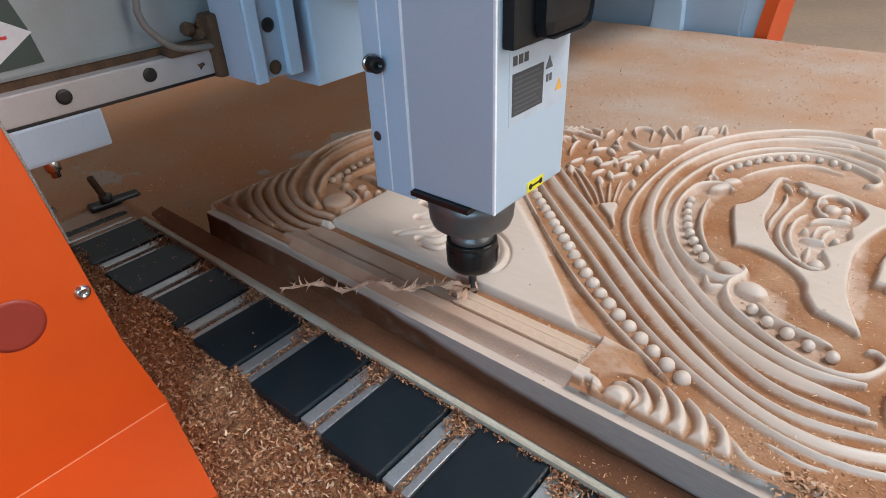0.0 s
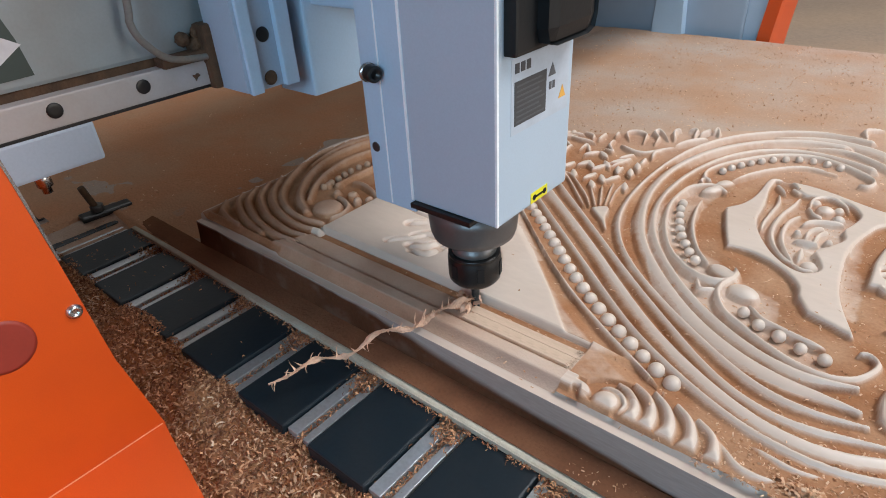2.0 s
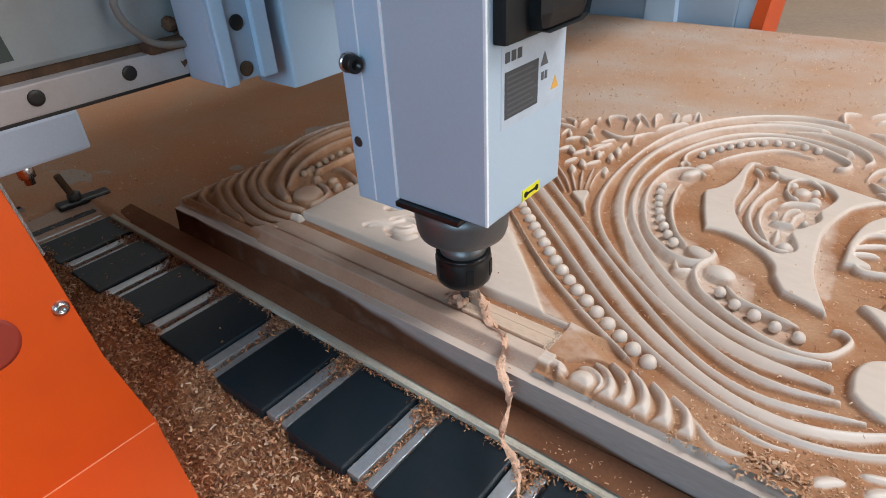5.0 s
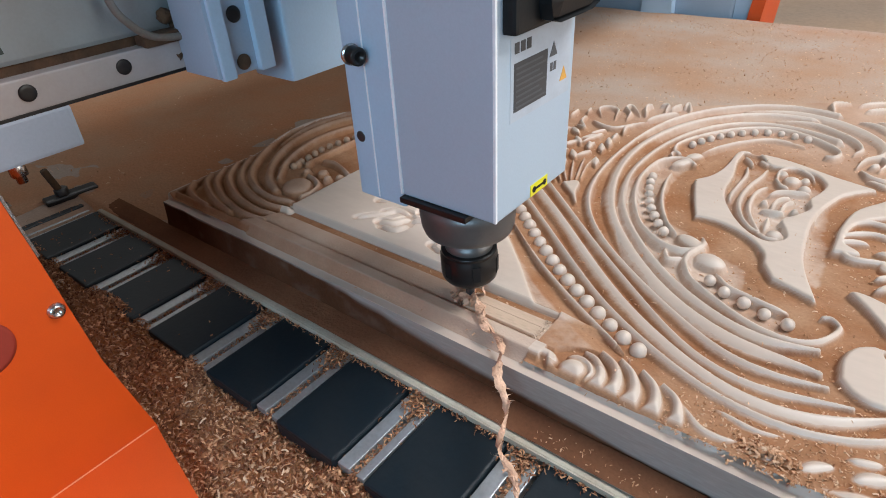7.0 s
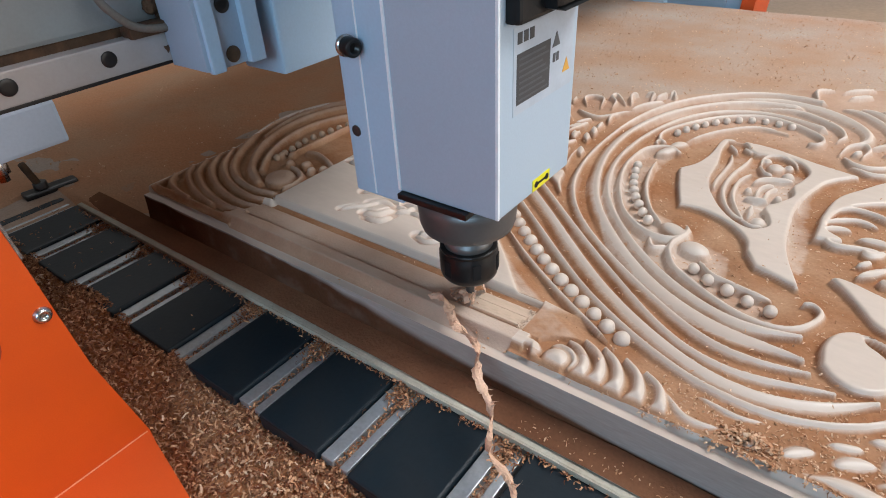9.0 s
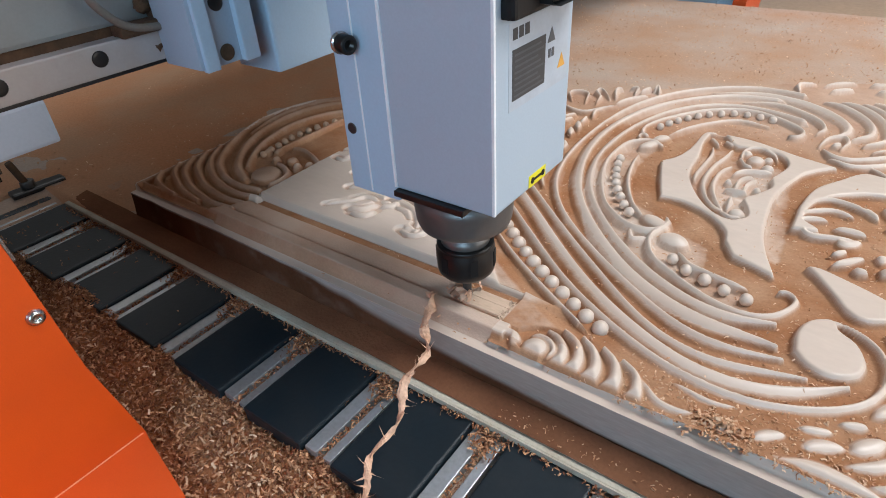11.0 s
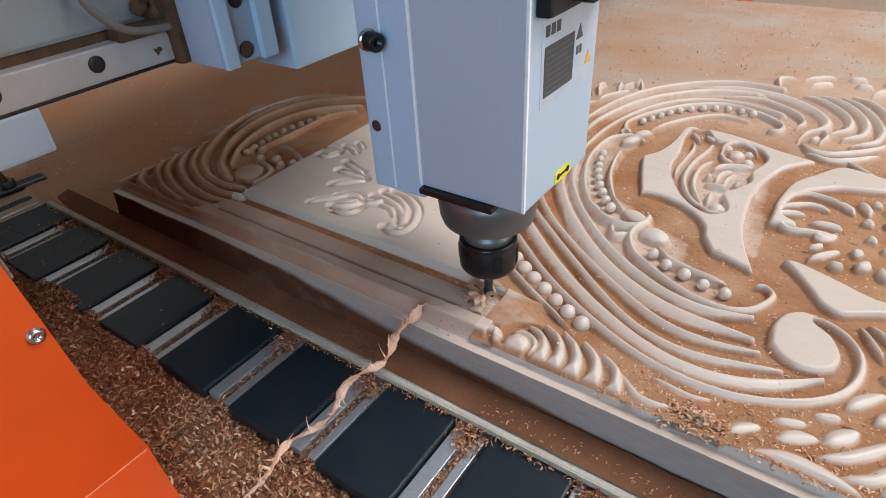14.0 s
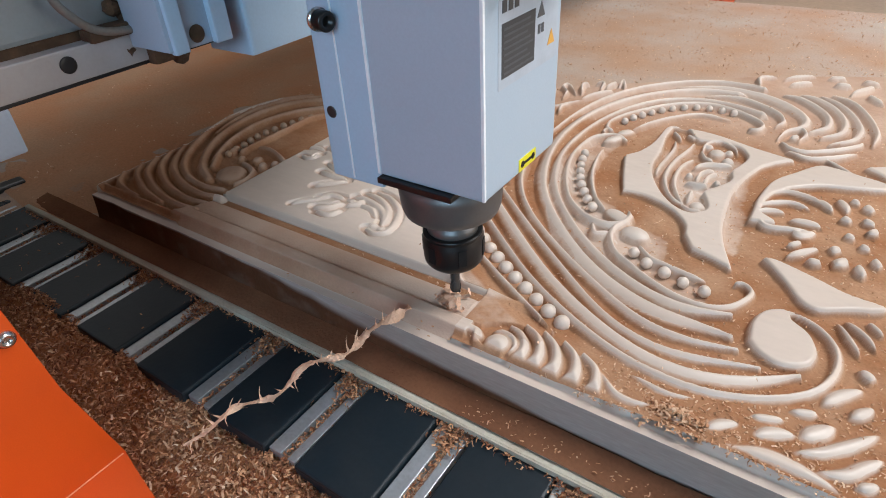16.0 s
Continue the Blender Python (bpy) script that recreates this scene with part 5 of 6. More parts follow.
    i, j = np.clip(np.searchsorted(xs, px), 0, len(xs) - 1), np.clip(np.searchsorted(ys, py), 0, len(ys) - 1)
    lev, hi = level[i, j], c.h[i, j]
    ok = (py < outline_far(px) - 0.01) & ((hi < -0.005) | (rnd.rand(n) < 0.03))
    scatter("panel_litter", np.stack([px, py, TOP + np.maximum(lev, hi) + 0.0003], -1)[ok], 0.0029, "fine wood chips lying on the carved panel", 13, PALECHIP)
    n = 520
    r = np.abs(rnd.randn(n))
    a = rnd.rand(n) * 6.283
    px, py = 0.712 + 0.022 * r * np.cos(a), 0.020 + 0.008 * r * np.sin(a)
    ok = py > 0.002
    scatter("shaving_clump", np.stack([px, py, TOP - 0.006 + 0.007 * np.exp(-r * r) * rnd.rand(n)], -1)[ok], 0.0048, "clump of reddish shavings on the panel's edge", 19, PALECHIP)
    return panel


workpiece()
chips()


# stock that the cutter has still to take away along the border: short lengths, each cut down as the tool reaches it
def uncut_stock():
    strip = thing("uncut_strip", pose(0, 0, TOP), "stepped strip of rough wood ahead of the cutter", "wood strip")
    pieces = []
    rnd = random.Random(21)
    size = 0.0125
    for k in range(11):
        a = 0.3905 + size * k
        bm = bmesh.new()
        box(bm, 0.0, size, 0.0312, 0.0575, -0.011, -0.0042)
        box(bm, 0.0, size, 0.0335, 0.0450, -0.0045, -0.0004)
        box(bm, 0.0, size, 0.0462, 0.0560, -0.0045, -0.0012)
        if k == 10:
            for j in range(40):
                w, l = rnd.uniform(0.0004, 0.0012), rnd.uniform(0.001, 0.004)
                m = pose(size, rnd.uniform(0.031, 0.057), rnd.uniform(-0.006, 0.0), rnd.uniform(-40, 40), rnd.uniform(-60, 60), rnd.uniform(-70, 70))
                box(bm, -l, l, -w, w, -w * 0.4, w * 0.4, 0.0, m)
        ob = part("length", bm, FRESH, strip)
        ob.location = (a, 0, 0)
        pieces.append((a, ob))
    return pieces


STOCK = uncut_stock()


# ---- the cutter head ----
HX, HY = 0.4093, 0.0635


def spindle_head():
    head = thing("spindle_head", pose(HX, HY, 0), "silver square router spindle on a grey mounting plate", "router spindle")
    x0, x1, y0, y1 = 0.3715 - HX, 0.4610 - HX, 0.0270 - HY, 0.1330 - HY
    bm = bmesh.new()
    box(bm, x0, x1, y0, y1, 0.9612, 1.42, 0.0022)
    body = part("housing", bm, SILVER, head, "brushed silver aluminium housing")
    # raised bright lips along the housing's corners
    for name, a in (("corner_lip", (x0 - 0.0006, x0 + 0.0018, y0 - 0.0010, y0 + 0.002, 0.962, 1.42)), ("corner_lip", (x1 - 0.0016, x1 + 0.0007, y0 - 0.0007, y0 + 0.0016, 0.9622, 1.42))):
        part(name, box(bmesh.new(), *a, 0.0004), EDGE, head, "bright edge strip")
    bm = bmesh.new()
    box(bm, 0.3225 - HX, x0 + 0.001, y0 + 0.0015, y1 + 0.01, 0.9485, 1.42, 0.002)
    plate = part("mounting_plate", bm, PLATE, head, "pale blue-grey mounting flange")
    part("flange_edge", box(bmesh.new(), 0.3440 - HX, 0.3452 - HX, y0 + 0.0008, y0 + 0.003, 0.951, 1.42), EDGE, plate, "bright edge of the flange")
    for z, proud in ((1.0655, 0.012), (1.40, 0.012)):
        bm = bmesh.new()
        m = pose(0.3385 - HX, y0 - 0.0060, z + 0.004, 0, 90, -14)
        turned(bm, [(0.0075, 0), (0.0078, 0.001), (0.0078, 0.003), (0.006, 0.003), (0.006, 0.0035)], m, 24)
        washer = bm
        bm = bmesh.new()
        turned(bm, [(0.0066, 0.003), (0.0068, 0.004), (0.0068, proud), (0.0062, proud + 0.0008), (0.0036, proud + 0.0008), (0.0034, proud - 0.004)], m, 24)
        screw = part("cap_screw", bm, BLACK, head, "black socket cap screw")
        part("washer", washer, BRIGHT, screw, "steel washer")
    bm = bmesh.new()
    turned(bm, [(0.0042, -0.006), (0.0046, 0.0002), (0.0042, 0.0006), (0.0034, 0.0006), (0.0020, 0.0006)], pose(0.3310 - HX, y0 + 0.0014, 1.0015, 90, 0, 0), 24)
    part("screw_hole", bm, STEEL, head, "empty threaded hole")
    # nose, collar, nut and bit
    bm = bmesh.new()
    turned(bm, [(0.021, 0.9215), (0.0335, 0.9240), (0.0372, 0.9265), (0.0390, 0.932), (0.0402, 0.946), (0.0405, 0.9558), (0.0340, 0.9562), (0.0335, 0.9615)], None, 56)
    part("nose", bm, NOSE, head, "dark machined spindle nose")
    bm = bmesh.new()
    box(bm, x0 + 0.001, x1 - 0.024, y0 - 0.0048, y0 + 0.03, 0.9562, 0.9610, 0.0008)
    part("seal_plate", bm, BLACK, head, "black cover plate under the housing")
    bm = bmesh.new()
    turned(bm, [(0.0195, 0.9040), (0.0205, 0.9050), (0.0205, 0.9130), (0.0190, 0.9138), (0.0190, 0.9155), (0.0215, 0.9165), (0.0215, 0.9235)], None, 40)
    part("collar", bm, NOSE, head, "grey steel shaft collar")
    bm = bmesh.new()
    turned(bm, [(0.0125, 0.8755), (0.0150, 0.8748), (0.0215, 0.8755), (0.0242, 0.8790), (0.0248, 0.8830), (0.0248, 0.9000), (0.0236, 0.9020), (0.0236, 0.9034), (0.0242, 0.9042), (0.0242, 0.9058), (0.0225, 0.9066), (0.0185, 0.9066)], None, 48)
    nut = part("collet_nut", bm, BLACK, head, "black collet nut")
    for k in range(6):
        a = 60 * k + 20
        bm = bmesh.new()
        box(bm, 0.0243, 0.0254, -0.0035, 0.0035, 0.8840, 0.8990, 0.0004, pose(0, 0, 0, 0, 0, a))
        part("spanner_slot", bm, BOXBLACK, nut)
    bm = bmesh.new()
    turned(bm, [(0.0008, 0.8405), (0.0038, 0.8425), (0.0040, 0.852), (0.0034, 0.8535), (0.0040, 0.8550), (0.0040, 0.8800)], None, 20)
    for k in range(2):
        for j in range(6):
            box(bm, 0.0026, 0.0046, -0.0007, 0.0007, 0.8415 + 0.0024 * j, 0.8440 + 0.0024 * j, 0, pose(0, 0, 0, 0, 0, 180 * k + 22 * j))
    part("router_bit", bm, STEEL, head, "steel spiral router bit")
    # connector box on the label side
    bm = bmesh.new()
    box(bm, x1 - 0.002, x1 + 0.010, y0 + 0.008, y1 - 0.002, 1.092, 1.30, 0.003)
    box(bm, x1 + 0.006, x1 + 0.020, y0 + 0.034, y1 - 0.001, 1.094, 1.28, 0.013)
    part("connector_box", bm, BOXBLACK, head, "black plastic connector box")
    # rating label with unreadable print, on the label side
    def decal(name, ya, yb, za, zb, mat, label, lift=0.0004):
        bm = bmesh.new()
        box(bm, x1, x1 + lift, ya - HY, yb - HY, za, zb)
        return part(name, bm, mat, head, label)
    decal("rating_label", 0.0445, 0.1270, 1.0320, 1.0880, FOIL, "pale foil rating label", 0.0003)
    dark = decal("data_field", 0.0485, 0.0920, 1.0385, 1.0715, LABELDARK, "dark field of small print", 0.0006)
    for k in range(8):
        decal("print_line", 0.0505, 0.0895 - 0.004 * (k % 3), 1.0405 + 0.0038 * k, 1.0418 + 0.0038 * k, LABELGREY, "row of small print", 0.0008)
    for k in range(3):
        decal("logo_bar", 0.0490 + 0.0075 * k, 0.0545 + 0.0075 * k, 1.0775, 1.0845, LABELDARK, "dark bar of printed lettering", 0.0006)
    tri = [(-0.0055, -0.0045), (0.0055, -0.0045), (0.0, 0.0055)]
    for yy, zz, mat, label in ((0.1005, 1.0690, LABELGREY, "grey printed triangle"), (0.1170, 1.0475, AMBER, "amber warning triangle")):
        bm = bmesh.new()
        prism(bm, tri, 0.0006, pose(x1, yy - HY, zz, 90, 0, 90))
        part("warning_triangle", bm, mat, head, label)
    for k in range(2):
        decal("approval_mark", 0.0965 + 0.005 * k, 0.1000 + 0.005 * k, 1.0540, 1.0600, LABELGREY, "small printed mark", 0.0006)
    decal("spanner_sticker", 0.0750, 0.1005, 0.9625, 0.9720, YELLOW, "yellow sticker", 0.0005)
    bm = bmesh.new()
    box(bm, x1, x1 + 0.0008, 0.0810 - HY, 0.0955 - HY, 0.9662, 0.9682)
    for yy in (0.0800, 0.0960):
        turned(bm, [(0.0026, 0), (0.0026, 0.0008)], pose(x1, yy - HY, 0.9672, 0, 90, 0), 12)
    part("spanner_mark", bm, BOXBLACK, head, "black spanner symbol")
    # carriage behind the spindle: folded bracket and gearbox
    bm = bmesh.new()
    box(bm, 0.172 - HX, 0.197 - HX, 0.000 - HY, 0.054 - HY, 1.0340, 1.42, 0.002)
    box(bm, 0.150 - HX, 0.200 - HX, -0.004 - HY, 0.002 - HY, 1.0360, 1.42, 0.001)
    bracket = part("bracket", bm, GREYBLUE, head, "blue-grey folded channel bracket")
    for ya, yb in ((-0.0005, 0.0125), (0.0385, 0.0545)):
        part("flange", box(bmesh.new(), 0.1965 - HX, 0.2035 - HX, ya - HY, yb - HY, 1.0335, 1.42, 0.0015), PLATE, bracket, "pale painted flange")
    for z in (1.0800, 1.0400, 1.2):
        bm = bmesh.new()
        turned(bm, [(0.0066, -0.001), (0.0070, 0.0006), (0.0064, 0.0012), (0.003, 0.0012)], pose(0.197 - HX, 0.0255 - HY, z + 0.004, 0, 90, 0), 24)
        part("bracket_hole", bm, BLACK if z > 1.05 else RUST, head, "bolt hole")
    bm = bmesh.new()
    box(bm, 0.140 - HX, 0.199 - HX, 0.074 - HY, 0.31 - HY, 1.0120, 1.42, 0.003)
    part("slide_block", bm, PLATE, head, "pale blue-grey slide block")
    bm = bmesh.new()
    box(bm, 0.195 - HX, 0.325 - HX, 0.085 - HY, 0.30 - HY, 1.10, 1.42, 0.003)
    part("carriage_body", bm, PLATE, head, "pale blue-grey carriage body")
    return head


SPINDLE = spindle_head()


# ---- the gantry ----
def gantry():
    g = thing("gantry", pose(0, 0, 0), "white gantry with orange end covers across the router bed", "gantry")
    # near end cover: folded orange sheet
    bm = bmesh.new()
    prof = [(-0.186, 0.60), (-0.188, 0.787), (-0.2040, 0.8758), (-0.2120, 0.9756), (-0.2180, 1.0423), (-0.2230, 1.10), (-0.25, 1.35), (-0.52, 1.35), (-0.52, 0.60)]
    prism(bm, prof, 0.24, pose(0.0, 0, 0, 90, 0, 90))
    part("end_cover", bm, ORANGE, g, "orange powder-coated end cover")
    bm = bmesh.new()
    prism(bm, [(0.2385, 0.787), (0.345, 0.762), (0.345, 0.70), (0.2385, 0.70)], 0.32, pose(0, -0.20, 0, 90, 0, 0))
    for v in bm.verts:
        if v.co.y > -0.3 and v.co.x < 0.3:
            v.co.y = -0.1885
        elif v.co.y > -0.3:
            v.co.y = -0.2085
    part("lower_fold", bm, ORANGE, g, "folded lower flange of the orange cover")
    # thin strip of lighter orange along the fold
    bm = bmesh.new()
    box(bm, 0.2394, 0.2406, -0.52, -0.190, 0.7866, 0.7876, 0.0003)
    part("fold_line", bm, FOLD, g, "bright fold line")
    bm = bmesh.new()
    prism(bm, [(-0.2118, 0.9756), (-0.2180, 1.0423), (-0.2215, 1.075), (-0.2195, 1.075), (-0.2160, 1.0423), (-0.2100, 0.9756)], 0.002, pose(0.2385, 0, 0, 90, 0, 90))
    part("bare_edge", bm, BRIGHT, g, "bare metal edge of the cover")
    bm = bmesh.new()
    turned(bm, [(0.0062, 0), (0.0062, 0.0006), (0.005, 0.0016), (0.0048, 0.0030), (0.0024, 0.0032), (0.0020, 0.0012)], pose(0.2400, -0.2160, 0.9320, 0, 90, 0), 24)
    part("cover_screw", bm, BRIGHT, g, "bright button-head screw")
    # flat dark disc imitates a soft spot reflected in the orange sheet
    bm = bmesh.new()
    turned(bm, [(0.021, 0), (0.021, 0.0004), (0.018, 0.0006)], pose(0.2400, -0.2655, 0.930, 0, 90, 0), 32)
    part("cover_reflection", bm, REFLECTION, g, "dark red disc painting a reflection in the cover")
    # beam face, rail and its screws
    bm = bmesh.new()
    box(bm, -0.08, 0.138, -0.21, 1.42, 1.072, 1.45, 0.004)
    part("beam", bm, WHITE, g, "dusty white gantry beam")
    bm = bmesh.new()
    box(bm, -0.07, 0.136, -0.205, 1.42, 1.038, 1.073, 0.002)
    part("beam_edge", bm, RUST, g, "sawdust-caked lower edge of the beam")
    bm = bmesh.new()
    box(bm, 0.136, 0.151, -0.203, 1.40, 1.0405, 1.0655, 0.0015)
    part("linear_rail", bm, RAIL, g, "pale linear guide rail")
    # black strip put in for the dark shade line below the rail
    part("rail_shade", box(bmesh.new(), 0.137, 0.1495, -0.203, 1.40, 1.0375, 1.0404, 0.0005), BLACK, g, "black strip painting the shade under the rail")
    for k in range(0, 20):
        bm = bmesh.new()
        turned(bm, [(0.0062, -0.003), (0.0064, 0.0004), (0.0058, 0.0007), (0.0030, 0.0007)], pose(0.1512, -0.1505 + 0.0748 * k, 1.0545, 0, 90, 0), 20)
        part("rail_screw", bm, BLACK, g, "dark countersunk rail screw")
    bm = bmesh.new()
    box(bm, 0.02, 0.150, -0.205, -0.125, 1.004, 1.0385, 0.003)
    part("end_block", bm, GREYBLUE, g, "pale grey end block below the rail")
    bm = bmesh.new()
    turned(bm, [(0.006, 0), (0.0065, 0.001), (0.0065, 0.010), (0.004, 0.0105), (0.004, 0.016)], pose(0.140, -0.176, 1.0045, 180, 0, 0), 6)
    part("end_bolt", bm, BRIGHT, g, "hexagon bolt")
    # warning sign on the beam
    bm = bmesh.new()
    prism(bm, [(-0.160, 1.1320), (-0.1541, 1.1088), (-0.1508, 1.0816), (-0.1890, 1.0805), (-0.2080, 1.13)], 0.0006, pose(0.138, 0, 0, 90, 0, 90))
    part("sign_corner", bm, GREENBLACK, g, "dark corner of the warning sign")
    bm = bmesh.new()
    prism(bm, [(-0.1706, 1.117), (-0.152, 1.1055), (-0.1820, 1.0865), (-0.206, 1.10)], 0.0010, pose(0.138, 0, 0, 90, 0, 90))
    part("warning_sign", bm, LABELPALE, g, "pale warning diamond")
    bm = bmesh.new()
    box(bm, 0.1388, 0.1394, -0.200, -0.1705, 1.1035, 1.1060)
    part("sign_stroke", bm, RED, g, "red stroke of the warning sign")
    # caked sawdust whose near-black brown also paints the shaded recess by the bracket
    bm = bmesh.new()
    box(bm, 0.139, 0.160, -0.012, 0.010, 1.036, 1.096, 0.004)
    box(bm, 0.139, 0.156, -0.055, 0.010, 1.064, 1.074, 0.003)
    cake = part("recess_cake", bm, RUST, g, "sawdust caked on the rail end, darkened for the shaded recess")
    rnd = random.Random(8)
    bm = bmesh.new()
    bmesh.ops.create_icosphere(bm, subdivisions=3, radius=0.0075)
    for v in bm.verts:
        v.co *= rnd.uniform(0.90, 1.10)
    lump = mesh_of("dust_lump", bm, RUST)
    for i in range(26):
        ob = new("dust_lump", lump)
        ob.parent = cake
        ob.location = (rnd.uniform(0.138, 0.152), rnd.uniform(-0.026, 0.020), 1.034 + 0.055 * rnd.random() ** 1.2)
        ob.rotation_euler = (rnd.random() * 6, rnd.random() * 6, 0)
        r = rnd.uniform(0.7, 1.25)
        ob.scale = (r, r, r)
    # far end: grey leg with an orange edge
    bm = bmesh.new()
    box(bm, -0.20, 0.245, 1.445, 1.62, 0.55, 1.40, 0.006)
    part("far_leg", bm, GREYBLUE, g, "blue-grey gantry leg")
    bm = bmesh.new()
    prism(bm, [(-0.05, 0.0), (0.035, 0.0), (0.005, 0.5), (-0.02, 0.5)], 0.03, pose(0.06, 1.445, 0.80, 90, 0, 0))
    part("leg_rib", bm, PLATE, g, "raised rib of the leg")
    bm = bmesh.new()
    prism(bm, [(0.266, 0.55), (0.298, 0.55), (0.317, 0.82), (0.377, 1.40), (0.35, 1.40), (0.285, 0.82)], 0.19, pose(0, 1.625, 0, 90, 0, 0))
    part("far_cover", bm, ORANGE, g, "orange edge of the far end cover")
    bm = bmesh.new()
    prism(bm, [(0.2455, 0.55), (0.266, 0.55), (0.285, 0.82), (0.35, 1.40), (0.2455, 1.40)], 0.17, pose(0, 1.622, 0, 90, 0, 0))
    part("leg_side", bm, PLATE, g, "pale blue-grey side of the leg")
    return g


GANTRY = gantry()


def cable():
    line = bent([(0.155, -0.055, 1.25), (0.155, -0.0690, 1.128), (0.156, -0.0725, 1.107), (0.157, -0.065, 1.089), (0.156, -0.043, 1.0715), (0.155, 0.004, 1.066)], 10)
    data = bpy.data.curves.new("cable", "CURVE")
    data.dimensions, data.bevel_depth, data.bevel_resolution = "3D", 0.0032, 3
    s = data.splines.new("POLY")
    s.points.add(len(line) - 1)
    for p, q in zip(s.points, line):
        p.co = (*q, 1)
    data.materials.append(CABLE)
    ob = new("cable", data)
    ob.parent = GANTRY
    tagged(ob, "grey cable hanging along the beam")


cable()


def clamp():
    """A hold-down clamp left on the bed."""
    c = thing("hold_down_clamp", pose(-0.212, -0.032, 0.797, 0, 0, 84), "dust-covered hold-down clamp lying on the bed", "clamp")
    part("bar", box(bmesh.new(), -0.036, 0.036, -0.011, 0.011, 0.0, 0.009, 0.003), BLACK, c, "black steel clamp bar")
    bm = bmesh.new()
    turned(bm, [(0.005, 0.0), (0.005, 0.040), (0.0045, 0.044)], pose(-0.01, 0, 0.008, 0, -14, 0), 16)
    part("stud", bm, RUST, c, "threaded stud")
    bm = bmesh.new()
    turned(bm, [(0.009, 0.0), (0.0095, 0.001), (0.0095, 0.009), (0.009, 0.010)], pose(-0.01, 0, 0.0088), 6)
    part("nut", bm, STEEL, c, "hexagon nut")


clamp()


# ---- the long shaving ----
def shaving():
    """A ragged ribbon of wood fibres, 0.2 m long, with a kink; its root is at the origin and it runs along x."""
    rnd = random.Random(4)
    bm = bmesh.new()
    n = 60
    prev = None
    for i in range(n + 1):
        u = i / n
        w = 0.0044 * (1 - 0.35 * u) * (0.7 + 0.6 * rnd.random()) * min(1, 6 * (1 - u) + 0.2)
        tw = 3.5 * math.sin(u * 9) + rnd.uniform(-0.35, 0.35)
        c = Vector((0.205 * u, 0.010 * math.sin(u * 5.2) + 0.0035 * math.sin(u * 23), 0.010 * math.sin(math.pi * min(1, u * 1.4)) + 0.003 * math.sin(u * 17) - 0.0))
        off = Vector((0, math.cos(tw), math.sin(tw)))
        up = Vector((0, -math.sin(tw), math.cos(tw)))
        ring = [bm.verts.new(c + off * w * a + up * 0.0011 * b) for a, b in ((-1, 0), (-0.3, 1), (0.4, 0.8), (1, 0), (0.3, -1), (-0.4, -0.8))]
        if prev:
            for k in range(6):
                bm.faces.new((prev[k], prev[(k + 1) % 6], ring[(k + 1) % 6], ring[k]))
        prev = ring
        if rnd.random() < 0.75:
            l = rnd.uniform(0.005, 0.015)
            a = rnd.uniform(0, 6.28)
            d = Vector((rnd.uniform(-0.8, 0.8), math.cos(a), math.sin(a))).normalized() * l
            s = Vector((0.0014, 0.0006, 0.0005))
            v = [bm.verts.new(c + s), bm.verts.new(c - s), bm.verts.new(c + d * 0.6 + Vector((0.001, 0, 0.001))), bm.verts.new(c + d)]
            bm.faces.new((v[0], v[1], v[2]))
            bm.faces.new((v[0], v[2], v[3]))
    ob = solid("long_shaving", bm, STRAND, "long curled wood shaving trailing from the cutter", "wood shaving")
    return ob


LONG = shaving()


def tuft():
    """A clump of curls at the cutter."""
    rnd = random.Random(9)
    bm = bmesh.new()
    for k in range(26):
        a, r = rnd.uniform(0, 6.28), rnd.uniform(0.002, 0.016)
        c = Vector((r * math.cos(a), r * math.sin(a), rnd.uniform(0, 0.006)))
        l, w, b = rnd.uniform(0.004, 0.010), rnd.uniform(0.0012, 0.003), rnd.uniform(0, 6.28)
        prev = None
        for i in range(5):
            q = i / 4 * rnd.uniform(2, 4)
            p = c + Vector((l * math.sin(q) * math.cos(b), l * math.sin(q) * math.sin(b), l * 0.5 * (1 - math.cos(q))))
            side = Vector((-math.sin(b), math.cos(b), 0.3)) * w
            pair = (bm.verts.new(p + side), bm.verts.new(p - side))
            if prev:
                bm.faces.new((prev[0], prev[1], pair[1], pair[0]))
            prev = pair
    return solid("shaving_tuft", bm, STRAND, "tuft of fresh curls gathered round the cutter", "wood shaving")


TUFT = tuft()


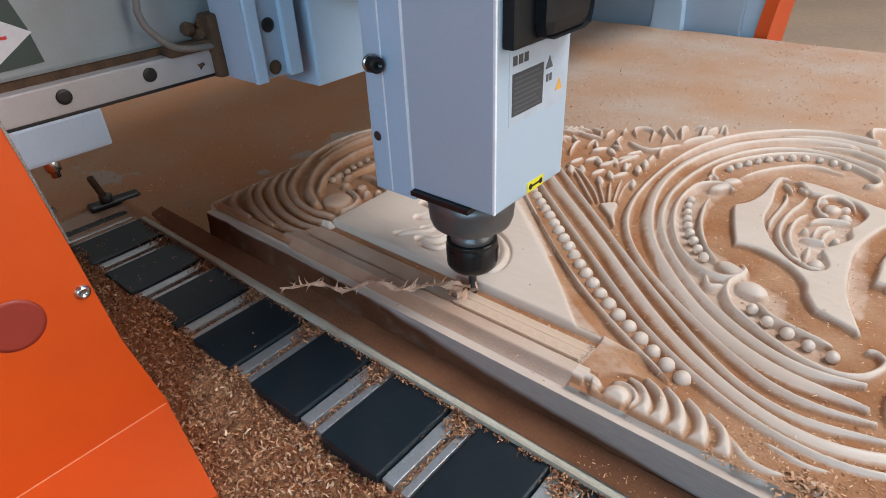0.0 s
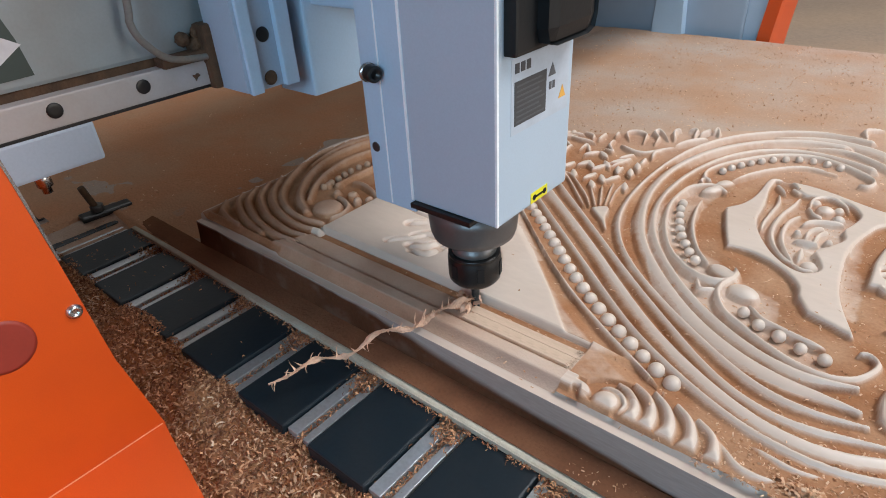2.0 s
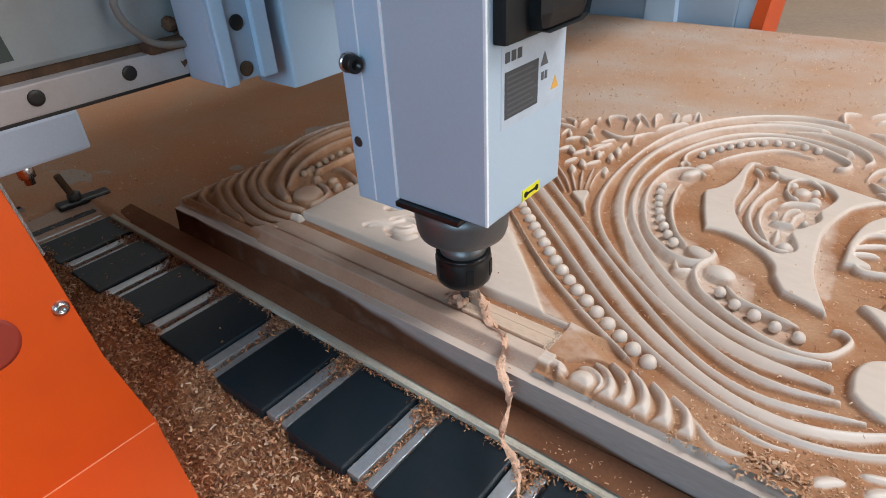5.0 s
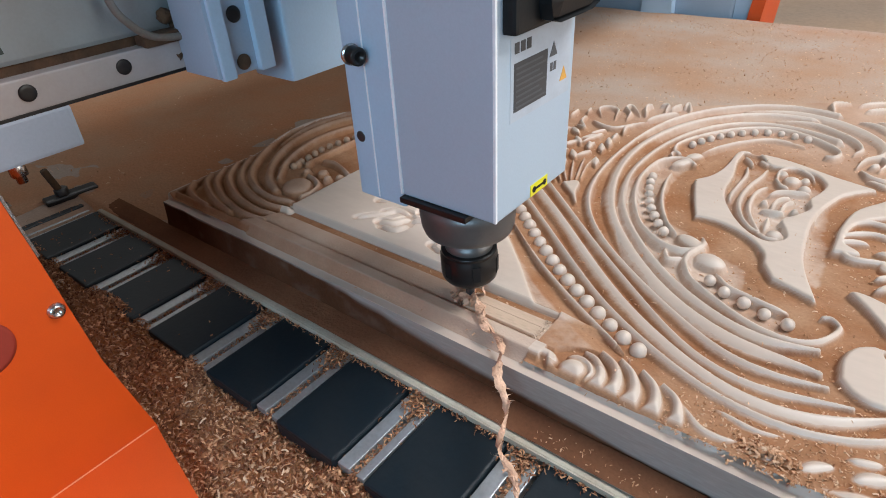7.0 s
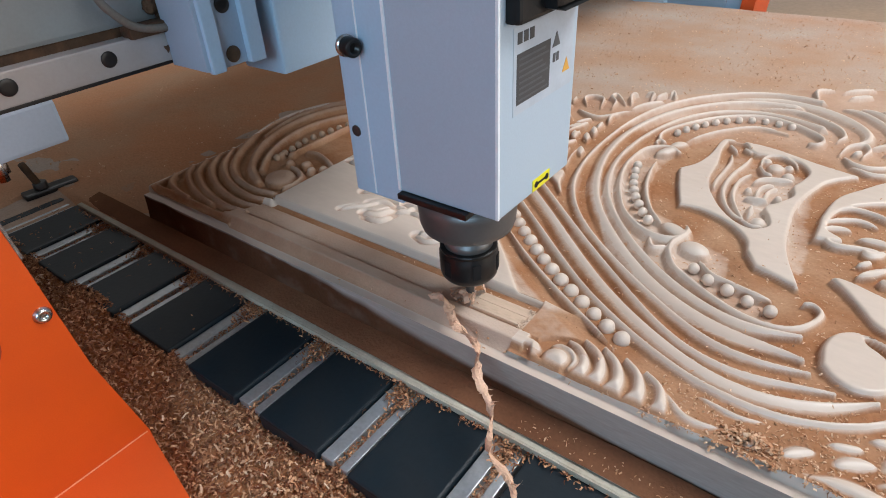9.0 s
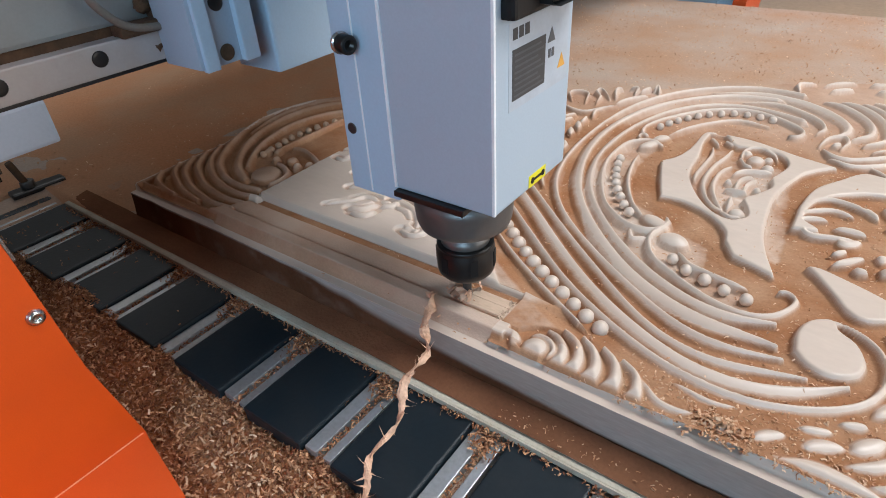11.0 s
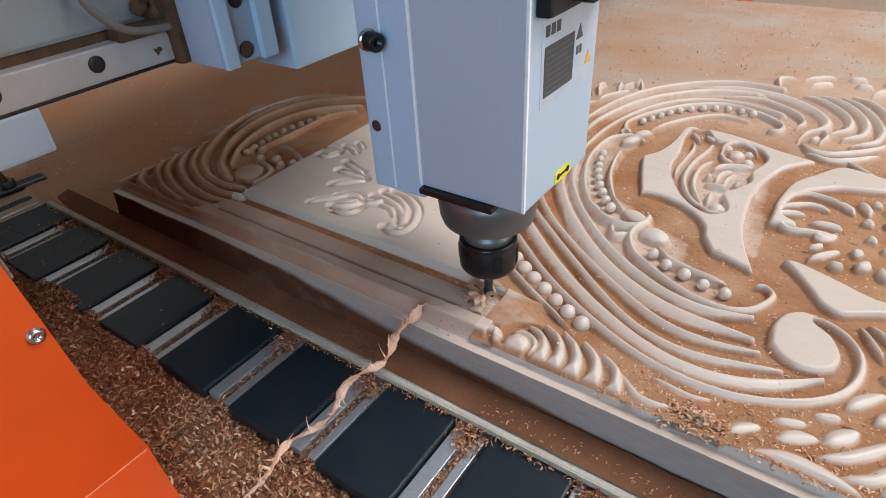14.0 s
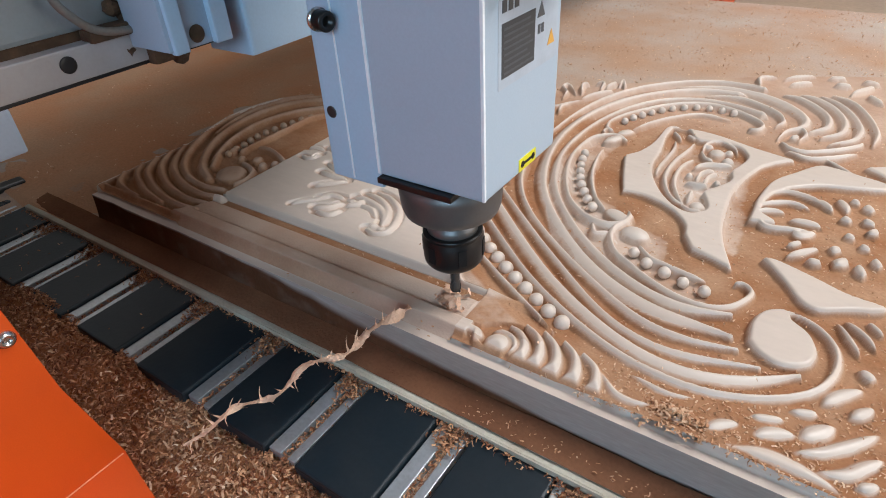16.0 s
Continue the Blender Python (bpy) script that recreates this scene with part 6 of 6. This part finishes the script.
# ---- what moves ----
def motions():
    walk(SPINDLE, [(t, pose(HX + x, HY + y, z)) for t, x, y, z in HEAD])
    walk(GANTRY, [(t, pose(x, 0, 0)) for t, x, y, z in HEAD])
    times, ways = [r[0] for r in HEAD if r[0] < 15.6], [HX + r[1] for r in HEAD if r[0] < 15.6]
    for a, ob in STOCK:
        met = float(np.interp(a + 0.004, ways, times))
        whole, cut = pose(a, 0, 0), pose(a, 0, -0.014)
        rows = [(0, cut)] if met < 0.1 else [(0, whole), (max(0.05, met - 0.45), whole), (met, cut)]
        walk(ob, rows + [(16, cut)])
    walk(TUFT, [(t, pose(HX + min(x, 0.112) - 0.004, 0.046 + 0.3 * y, TOP - 0.006)) for t, x, y, z in HEAD])
    rows = []
    for t, root, tip in TRAIL:
        root, tip = Vector(root), Vector(tip)
        way = tip - root
        turn = math.degrees(math.atan2(way.y, way.x))
        fall = math.degrees(math.atan2(-way.z, math.hypot(way.x, way.y)))
        rows.append((t, pose(*root, 0, fall, turn)))
    walk(LONG, rows)


# root and tip of the long shaving
TRAIL = [
    (0, (0.392, 0.060, 0.852), (0.215, -0.058, 0.835)),
    (0.5, (0.396, 0.048, 0.852), (0.250, -0.078, 0.825)),
    (1.0, (0.400, 0.044, 0.852), (0.268, -0.106, 0.818)),
    (1.5, (0.402, 0.056, 0.852), (0.280, -0.090, 0.822)),
    (2.0, (0.408, 0.061, 0.852), (0.320, -0.118, 0.820)),
    (2.5, (0.412, 0.050, 0.852), (0.405, -0.150, 0.822)),
    (3.0, (0.416, 0.044, 0.852), (0.435, -0.150, 0.818)),
    (3.5, (0.420, 0.056, 0.852), (0.472, -0.142, 0.820)),
    (4.0, (0.425, 0.060, 0.852), (0.575, -0.072, 0.820)),
    (6.5, (0.445, 0.048, 0.853), (0.600, -0.088, 0.820)),
    (7.0, (0.449, 0.044, 0.853), (0.602, -0.092, 0.820)),
    (7.5, (0.450, 0.035, 0.853), (0.604, -0.095, 0.820)),
    (9.0, (0.444, 0.023, 0.853), (0.612, -0.088, 0.815)),
    (11.5, (0.466, 0.024, 0.853), (0.516, -0.152, 0.818)),
    (12.5, (0.472, 0.030, 0.853), (0.500, -0.165, 0.815)),
    (13.5, (0.475, 0.022, 0.853), (0.496, -0.162, 0.815)),
    (14.5, (0.482, 0.012, 0.853), (0.446, -0.160, 0.815)),
    (16.0, (0.486, 0.014, 0.853), (0.418, -0.148, 0.815)),
]
motions()
